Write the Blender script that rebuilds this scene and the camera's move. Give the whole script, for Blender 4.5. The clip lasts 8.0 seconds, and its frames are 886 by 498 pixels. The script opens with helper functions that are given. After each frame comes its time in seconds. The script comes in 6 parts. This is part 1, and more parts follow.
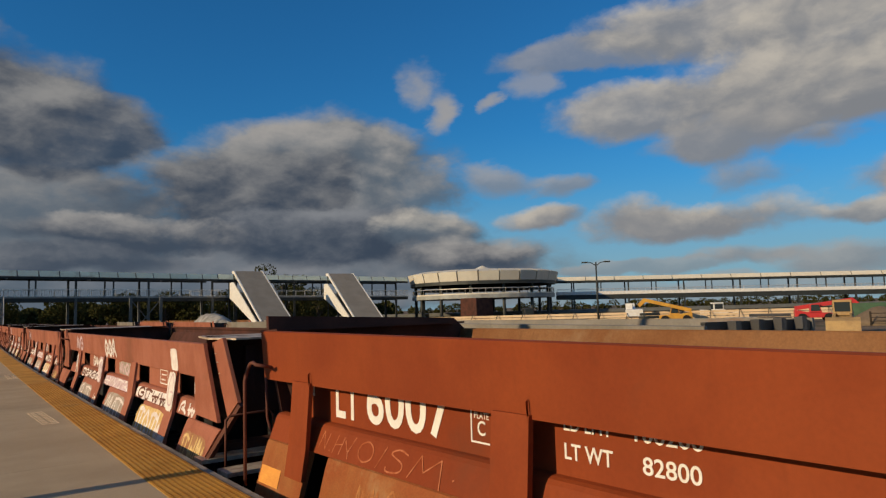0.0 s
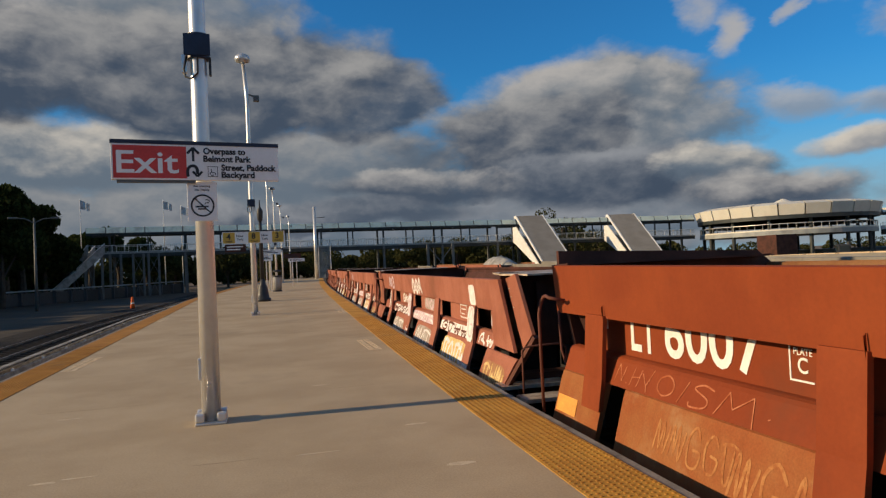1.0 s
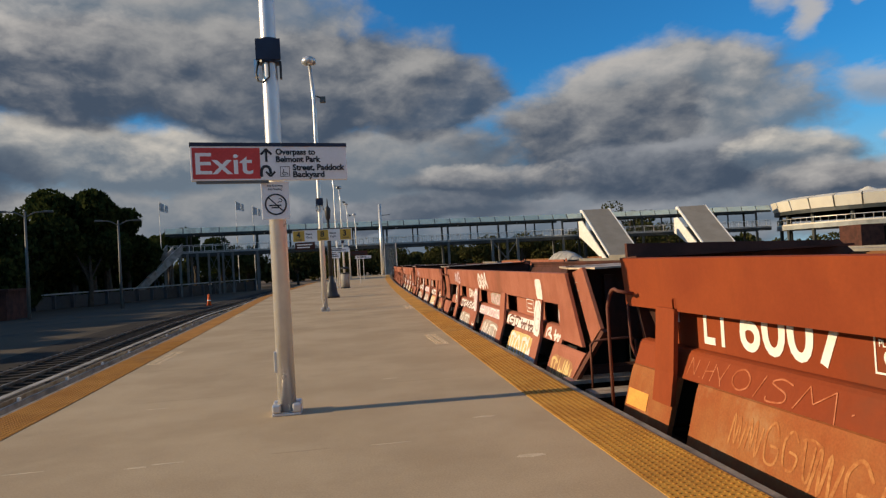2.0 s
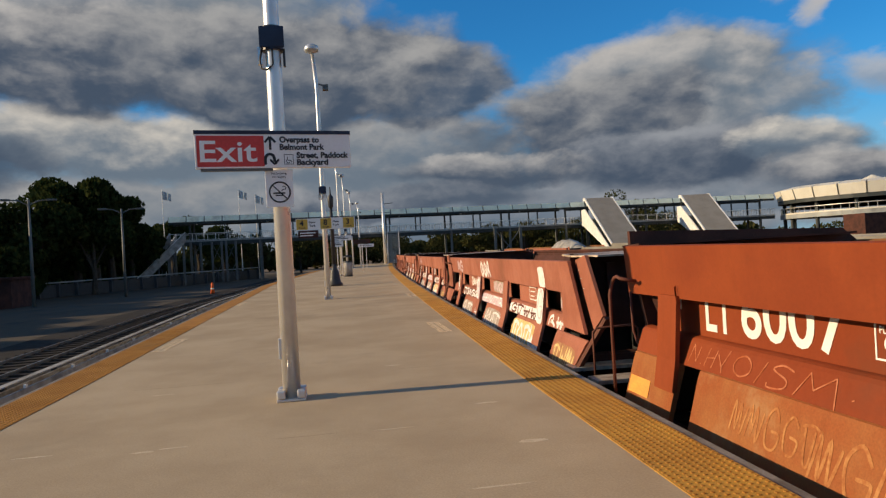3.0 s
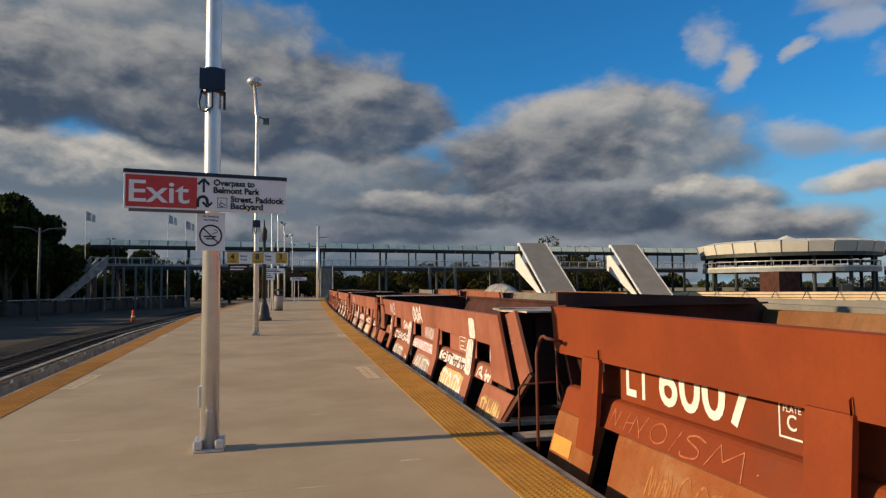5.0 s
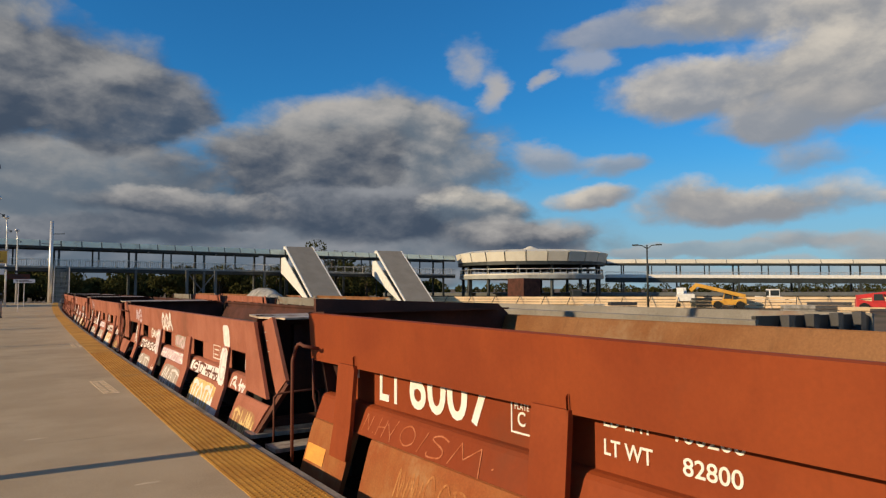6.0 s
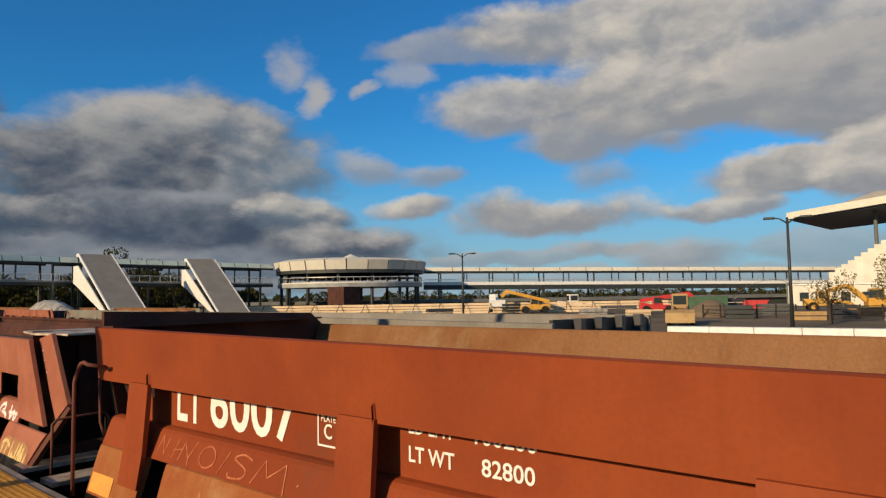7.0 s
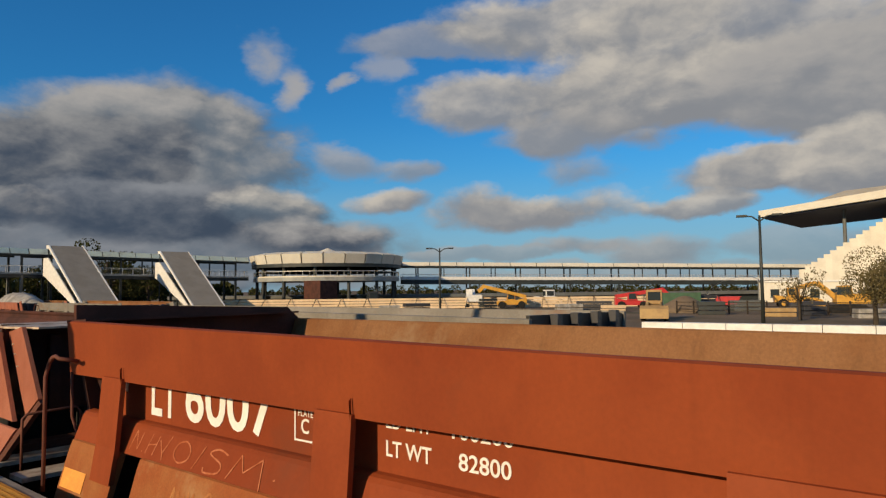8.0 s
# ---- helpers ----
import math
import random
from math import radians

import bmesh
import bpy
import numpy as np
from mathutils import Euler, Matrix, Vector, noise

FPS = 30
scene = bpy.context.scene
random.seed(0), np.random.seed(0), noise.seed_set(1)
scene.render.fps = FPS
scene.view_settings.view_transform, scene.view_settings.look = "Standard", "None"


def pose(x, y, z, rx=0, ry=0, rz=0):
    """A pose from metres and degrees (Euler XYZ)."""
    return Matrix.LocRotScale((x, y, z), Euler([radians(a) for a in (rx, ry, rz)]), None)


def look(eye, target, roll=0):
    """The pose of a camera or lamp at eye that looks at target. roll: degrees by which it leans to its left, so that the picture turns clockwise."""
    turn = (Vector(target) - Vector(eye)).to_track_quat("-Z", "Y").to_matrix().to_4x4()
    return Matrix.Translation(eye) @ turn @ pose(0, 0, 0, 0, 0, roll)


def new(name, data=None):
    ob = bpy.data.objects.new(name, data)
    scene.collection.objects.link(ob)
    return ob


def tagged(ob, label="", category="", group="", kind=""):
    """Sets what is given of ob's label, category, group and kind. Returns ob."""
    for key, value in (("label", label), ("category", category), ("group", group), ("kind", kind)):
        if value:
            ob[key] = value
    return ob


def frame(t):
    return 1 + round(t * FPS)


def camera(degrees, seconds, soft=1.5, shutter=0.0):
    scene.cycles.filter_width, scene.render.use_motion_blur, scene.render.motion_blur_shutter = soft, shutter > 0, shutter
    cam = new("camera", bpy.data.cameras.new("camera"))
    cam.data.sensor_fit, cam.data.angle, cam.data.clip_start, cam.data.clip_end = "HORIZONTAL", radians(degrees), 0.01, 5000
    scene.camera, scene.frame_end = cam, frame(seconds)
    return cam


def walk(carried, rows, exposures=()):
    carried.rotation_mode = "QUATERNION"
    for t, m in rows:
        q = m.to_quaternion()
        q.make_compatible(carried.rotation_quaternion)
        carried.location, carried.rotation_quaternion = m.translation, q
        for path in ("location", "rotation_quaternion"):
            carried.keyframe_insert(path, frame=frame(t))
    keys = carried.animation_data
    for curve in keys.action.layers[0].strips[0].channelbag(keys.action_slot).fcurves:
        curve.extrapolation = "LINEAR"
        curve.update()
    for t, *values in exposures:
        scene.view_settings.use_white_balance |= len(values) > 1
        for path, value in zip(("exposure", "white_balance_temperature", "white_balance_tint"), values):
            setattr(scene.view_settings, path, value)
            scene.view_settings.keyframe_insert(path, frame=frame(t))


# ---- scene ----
cam = camera(67.09, 8.0, soft=1.3)
# seconds, eye x, y, z, yaw, pitch, roll
PATH = [
    (0.0, -0.000, 0.000, 1.764, -38.54, 5.15, 1.60),
    (0.5, -0.012, 0.101, 1.701, -24.15, 2.23, 2.31),
    (1.0, -0.076, 0.093, 1.669, -14.88, 1.13, 2.62),
    (1.5, -0.099, 0.068, 1.660, -9.94, 1.22, 3.21),
    (3.0, -0.122, 0.006, 1.641, -9.10, 0.10, 3.27),
    (3.5, -0.117, 0.010, 1.650, -9.50, -0.49, 3.46),
    (4.0, -0.113, -0.021, 1.732, -10.32, -0.42, 2.95),
    (4.2, -0.106, -0.014, 1.772, -10.30, 0.24, 2.33),
    (5.3, -0.095, -0.058, 1.840, -17.62, 3.59, 0.18),
    (5.5, -0.073, -0.042, 1.849, -20.33, 3.45, 0.20),
    (6.0, 0.010, -0.044, 1.857, -34.51, 3.38, 0.17),
    (6.5, 0.074, -0.076, 1.861, -45.04, 4.35, 1.28),
    (7.0, 0.132, -0.059, 1.860, -49.76, 3.94, 0.92),
    (7.5, 0.114, -0.045, 1.862, -49.58, 3.78, 0.94),
    (8.0, 0.115, -0.060, 1.865, -51.73, 3.46, 0.58),
]
walk(cam, [(t, pose(x, y, z, 90 + pitch, roll, yaw)) for t, x, y, z, yaw, pitch, roll in PATH],
     exposures=[(0.0, -0.28), (0.5, -0.14), (1.0, 0.03), (1.5, 0.13), (3.5, 0.2), (4.2, 0.2), (5.5, 0.06), (6.5, 0.07), (8.0, -0.1)])

# ---- light ----
SUN_AZ, SUN_EL = -87.0, 19.0            # degrees from +y towards +x, and above the horizon
sun = new("sun", bpy.data.lights.new("sun", "SUN"))
sun.data.energy, sun.data.angle, sun.data.color = 5.0, radians(0.6), (1.0, 0.75, 0.45)
_az, _el = radians(SUN_AZ), radians(SUN_EL)
sun_dir = Vector((math.sin(_az) * math.cos(_el), math.cos(_az) * math.cos(_el), math.sin(_el)))
sun.matrix_world = look(sun_dir * 200, (0, 0, 0))


class Nodes:
    """A small wrapper to wire shader nodes."""

    def __init__(self, tree):
        self.t = tree
        tree.nodes.clear()

    def n(self, kind, inputs=None, **props):
        nd = self.t.nodes.new(kind)
        for k, v in props.items():
            setattr(nd, k, v)
        for k, v in (inputs or {}).items():
            if isinstance(v, bpy.types.NodeSocket):
                self.t.links.new(v, nd.inputs[k])
            else:
                nd.inputs[k].default_value = v
        return nd

    def m(self, op, a, b=None, c=None, clamp=False):
        ins = {0: a}
        if b is not None:
            ins[1] = b
        if c is not None:
            ins[2] = c
        return self.n("ShaderNodeMath", ins, operation=op, use_clamp=clamp).outputs[0]

    def mix(self, f, a, b, blend="MIX"):
        nd = self.n("ShaderNodeMix", {0: f}, data_type="RGBA", blend_type=blend)
        for i, v in ((6, a), (7, b)):
            if isinstance(v, bpy.types.NodeSocket):
                self.t.links.new(v, nd.inputs[i])
            else:
                nd.inputs[i].default_value = (*v, 1) if len(v) == 3 else v
        return nd.outputs[2]

    def noise(self, vec, scale, detail=4, rough=0.55):
        return self.n("ShaderNodeTexNoise", {"Vector": vec, "Scale": scale, "Detail": detail, "Roughness": rough}).outputs[0]

    def ramp(self, f, lo, hi):
        nd = self.n("ShaderNodeMapRange", {0: f, 1: lo, 2: hi}, interpolation_type="SMOOTHSTEP")
        return nd.outputs[0]


def make_sky():
    w = bpy.data.worlds.new("sky")
    scene.world = w
    w.use_nodes = True
    N = Nodes(w.node_tree)
    d = N.n("ShaderNodeTexCoord").outputs["Generated"]
    sep = N.n("ShaderNodeSeparateXYZ", {0: d})
    x, y, z = sep.outputs
    az = N.m("MULTIPLY", N.m("ARCTAN2", x, y), 57.2958)
    el = N.m("MULTIPLY", N.m("ARCSINE", z), 57.2958)
    sky = N.n("ShaderNodeTexSky", sky_type="NISHITA", sun_disc=False, sun_elevation=_el, sun_rotation=_az, air_density=1.0, dust_density=0.5, ozone_density=2.0)
    # cloud layer seen in perspective: the plane spreads towards the horizon
    k = N.m("ADD", N.m("MAXIMUM", z, 0.0), 0.10)
    px, py = N.m("DIVIDE", x, k), N.m("DIVIDE", y, k)
    p = N.n("ShaderNodeCombineXYZ", {0: px, 1: py, 2: 0.0}).outputs[0]
    pv = N.n("ShaderNodeCombineXYZ", {0: N.m("MULTIPLY", az, 0.036), 1: N.m("MULTIPLY", el, 0.060), 2: 0.3}).outputs[0]
    big = N.noise(p, 0.9, 3, 0.5)
    warp = N.n("ShaderNodeTexNoise", {"Vector": pv, "Scale": 2.6, "Detail": 6.0, "Roughness": 0.58}).outputs["Color"]
    wx, wy, _ = N.n("ShaderNodeSeparateColor", {0: warp}).outputs
    pw = N.n("ShaderNodeVectorMath", {0: pv, 1: N.n("ShaderNodeVectorMath", {0: warp, 3: 0.12}, operation="SCALE").outputs[0]}, operation="ADD").outputs[0]
    azw = N.m("ADD", az, N.m("MULTIPLY", N.m("SUBTRACT", wx, 0.5), 9.0))
    elw = N.m("ADD", el, N.m("MULTIPLY", N.m("SUBTRACT", wy, 0.5), 4.2))

    def puff(v):
        return N.m("ADD", N.m("ADD", N.m("MULTIPLY", N.noise(v, 2.0, 3, 0.5), 0.50), N.m("MULTIPLY", N.noise(v, 4.6, 5, 0.55), 0.36)), N.m("MULTIPLY", N.noise(v, 13.0, 4, 0.55), 0.14))

    fine = puff(pw)
    fine_up = puff(N.n("ShaderNodeVectorMath", {0: pw, 1: (-0.05, 0.07, 0.0)}, operation="ADD").outputs[0])
    ragged = N.m("MULTIPLY", N.m("SUBTRACT", fine, 0.5), 2.4)
    relief = N.m("ADD", N.m("MULTIPLY", N.m("SUBTRACT", fine, fine_up), 2.5), N.m("MULTIPLY", N.m("SUBTRACT", fine, 0.5), 0.6))
    blue = N.mix(1.0, sky.outputs[0], (0.16, 0.72, 1.15), "MULTIPLY")
    col = N.mix(N.m("MULTIPLY", N.m("SUBTRACT", 1.0, N.ramp(el, 1.0, 16.0)), 0.55), blue, (1.5, 3.6, 5.2))
    # pale haze low in the sky
    col = N.mix(N.m("MULTIPLY", N.m("SUBTRACT", 1.0, N.ramp(el, 0.0, 11.0)), 0.62), col, (3.2, 4.2, 4.9))
    # the rest of the sky carries scattered cloud of the same kind
    away = N.m("SUBTRACT", 1.0, N.m("MULTIPLY", N.ramp(az, -50.0, -30.0), N.m("SUBTRACT", 1.0, N.ramp(az, 92.0, 110.0))))
    away = N.m("MAXIMUM", away, N.ramp(el, 27.0, 38.0))
    spread = N.ramp(N.m("ADD", N.m("MULTIPLY", away, N.ramp(big, 0.43, 0.65)), N.m("MULTIPLY", ragged, 0.3)), 0.25, 0.7)
    col = N.mix(N.m("MULTIPLY", spread, away), col, N.mix(N.m("ADD", 0.5, relief, clamp=True), (1.1, 1.35, 1.7), (3.6, 3.5, 3.3)))
    # clouds from back to front: azimuth, elevation, half widths, cover, then the tones of the underside and of the top
    DIM = (2.9, 2.85, 2.8)
    DARK, GREY, MIST, PALE, WARM = (0.48, 0.68, 1.02), (1.10, 1.42, 1.80), (2.35, 2.45, 2.65), (3.9, 3.7, 3.5), (5.6, 5.1, 4.4)
    clouds = [(0, 3.0, 50, 6.0, 1.0, GREY, DIM), (22, 3.0, 24, 3.6, 1.0, GREY, MIST), (-14, 9.5, 24, 3.4, 1.0, GREY, WARM), (4, 8.5, 14, 3.0, 0.95, GREY, DIM),
              (-22, 22.0, 24, 4.5, 1.0, GREY, PALE), (-6, 20.0, 11, 3.4, 0.9, GREY, DIM), (-22, 15.5, 20, 4.6, 1.0, DARK, PALE), (-3, 15.8, 17, 5.2, 1.0, DARK, DIM), (9, 14.0, 7, 3.6, 0.95, DARK, DIM),
              (-30, 8.0, 9, 3.0, 0.95, DARK, GREY), (29, 12.6, 12.5, 4.6, 1.0, GREY, PALE), (24, 9.6, 13, 4.6, 1.0, DARK, DIM), (35, 10.5, 6.5, 3.6, 0.9, GREY, PALE), (30, 6.6, 13, 2.8, 1.0, DARK, MIST), (37, 7.0, 4.6, 1.7, 1.0, GREY, WARM),
              (14, 6.4, 9, 1.6, 0.9, DARK, PALE), (41, 4.8, 5, 1.4, 0.9, DARK, PALE), (5, 4.6, 16, 1.3, 0.8, DARK, MIST),
              (37.2, 19.2, 2.4, 1.9, 0.62, PALE, PALE), (39.8, 16.9, 1.5, 2.2, 0.62, PALE, PALE), (43.4, 17.4, 0.9, 0.8, 0.5, PALE, PALE), (46.4, 18.3, 2.0, 1.3, 0.34, PALE, PALE), (43.4, 11.1, 2.6, 1.1, 0.5, MIST, PALE), (48.2, 10.3, 2.5, 1.0, 0.5, MIST, PALE),
              (52, 20.6, 9, 1.8, 0.7, MIST, PALE), (64, 21.8, 13, 3.4, 0.95, MIST, WARM), (74, 20.0, 14, 4.0, 0.95, MIST, WARM), (57, 15.6, 9.0, 2.6, 0.95, MIST, WARM), (72, 16.0, 17, 4.8, 1.0, MIST, WARM), (84, 15.0, 12, 5.0, 1.0, MIST, PALE), (63, 12.6, 7.5, 2.6, 0.95, MIST, PALE),
              (69.5, 11.4, 3.2, 1.0, 0.85, MIST, PALE), (64, 9.6, 4.5, 1.3, 0.6, MIST, PALE), (46.2, 7.7, 3.4, 1.0, 0.9, MIST, WARM), (58, 6.6, 9.5, 2.0, 1.0, MIST, WARM), (54, 7.4, 3.4, 1.4, 1.0, MIST, WARM), (65.5, 7.2, 4.6, 1.5, 1.0, MIST, WARM),
              (73, 6.6, 5.2, 1.3, 0.95, MIST, WARM), (78, 8.8, 8.0, 1.9, 1.0, MIST, WARM), (86, 8.6, 7, 3.4, 1.0, MIST, WARM), (55, 3.2, 8, 0.8, 0.65, MIST, PALE), (63, 3.9, 4.4, 0.8, 0.6, MIST, PALE), (69.5, 3.0, 5, 1.3, 0.55, MIST, PALE), (79, 3.2, 6, 1.5, 0.55, MIST, PALE), (62, 1.2, 34, 1.2, 0.55, MIST, PALE)]
    for a0, e0, ra, re, cover, under, top in clouds:
        da = N.m("DIVIDE", N.m("SUBTRACT", azw, a0), ra)
        de = N.m("DIVIDE", N.m("SUBTRACT", elw, e0), re)
        q = N.m("MULTIPLY_ADD", da, da, N.m("MULTIPLY", de, de))
        soft = 0.0 if ra > 5.0 else 0.45
        alpha = N.m("MULTIPLY", N.ramp(N.m("ADD", N.m("SUBTRACT", 1.0, q), N.m("MULTIPLY", ragged, 1.0 + 2.2 * soft)), -0.10 - soft, 0.55 + soft), min(1.0, cover + 0.6 * soft))
        v = N.m("ADD", N.m("MULTIPLY_ADD", de, 0.42, 0.36), N.m("MULTIPLY_ADD", da, -0.10, relief))
        col = N.mix(alpha, col, N.mix(N.ramp(v, 0.05, 1.0), under, top))
    bg = N.n("ShaderNodeBackground", {"Color": col, "Strength": 0.11})
    N.n("ShaderNodeOutputWorld", {0: bg.outputs[0]})


make_sky()

# ---- materials ----


def mat(name, base, second=None, scale=3.0, rough=0.7, metal=0.0, bump=0.15, grain=40.0, stain=None, stain_scale=1.2, stain_at=(0.52, 0.68), streak=0.0, vary=0.0, alpha=1.0, gmix=0.35):
    """A painted, stony or metal surface: two colours in patches, fine grain, stains, streaks that run down."""
    m = bpy.data.materials.new(name)
    m.use_nodes = True
    N = Nodes(m.node_tree)
    pos = N.n("ShaderNodeTexCoord").outputs["Object"]
    second = second or tuple(c * 0.75 for c in base)
    patch = N.noise(pos, scale, 6, 0.6)
    col = N.mix(N.ramp(patch, 0.35, 0.65), base, second)
    g = N.noise(pos, grain, 4, 0.65)
    col = N.mix(gmix, col, N.n("ShaderNodeCombineColor", {0: g, 1: g, 2: g}).outputs[0], "OVERLAY")
    if streak:
        st = N.n("ShaderNodeMapping", {0: pos, 3: (9.0, 9.0, 0.5)}).outputs[0]
        s = N.ramp(N.noise(st, 1.0, 5, 0.6), 0.5, 0.75)
        col = N.mix(N.m("MULTIPLY", s, streak), col, tuple(c * 0.35 for c in base))
    if stain:
        s = N.ramp(N.noise(pos, stain_scale, 7, 0.65), *stain_at)
        col = N.mix(N.m("MULTIPLY", s, 0.85), col, stain)
    if vary:
        r = N.n("ShaderNodeObjectInfo").outputs["Random"]
        r2 = N.m("ADD", 1.0 - vary, N.m("MULTIPLY", r, 2 * vary))
        col = N.mix(1.0, col, N.n("ShaderNodeCombineColor", {0: r2, 1: r2, 2: r2}).outputs[0], "MULTIPLY")
    bs = N.n("ShaderNodeBsdfPrincipled", {"Base Color": col, "Metallic": metal, "Alpha": alpha, "Specular IOR Level": 0.22 if rough > 0.55 else 0.5})
    ro = N.n("ShaderNodeMapRange", {0: patch, 1: 0.3, 2: 0.7, 3: max(rough - 0.1, 0.03), 4: min(rough + 0.1, 1.0)}).outputs[0]
    N.t.links.new(ro, bs.inputs["Roughness"])
    if bump:
        b = N.n("ShaderNodeBump", {"Strength": bump, "Distance": 0.01, "Height": g})
        N.t.links.new(b.outputs[0], bs.inputs["Normal"])
    N.n("ShaderNodeOutputMaterial", {0: bs.outputs[0]})
    return m


def leaf_mat(name, a, b):
    m = bpy.data.materials.new(name)
    m.use_nodes = True
    N = Nodes(m.node_tree)
    r = N.n("ShaderNodeNewGeometry").outputs["Random Per Island"]
    col = N.mix(r, a, b)
    d = N.n("ShaderNodeBsdfDiffuse", {0: col})
    t = N.n("ShaderNodeBsdfTranslucent", {0: col})
    s = N.n("ShaderNodeMixShader", {0: 0.25, 1: d.outputs[0], 2: t.outputs[0]})
    N.n("ShaderNodeOutputMaterial", {0: s.outputs[0]})
    return m


def glass_mat(name):
    m = bpy.data.materials.new(name)
    m.use_nodes = True
    N = Nodes(m.node_tree)
    bs = N.n("ShaderNodeBsdfPrincipled", {"Base Color": (0.03, 0.04, 0.045, 1), "Roughness": 0.08})
    N.n("ShaderNodeOutputMaterial", {0: bs.outputs[0]})
    return m


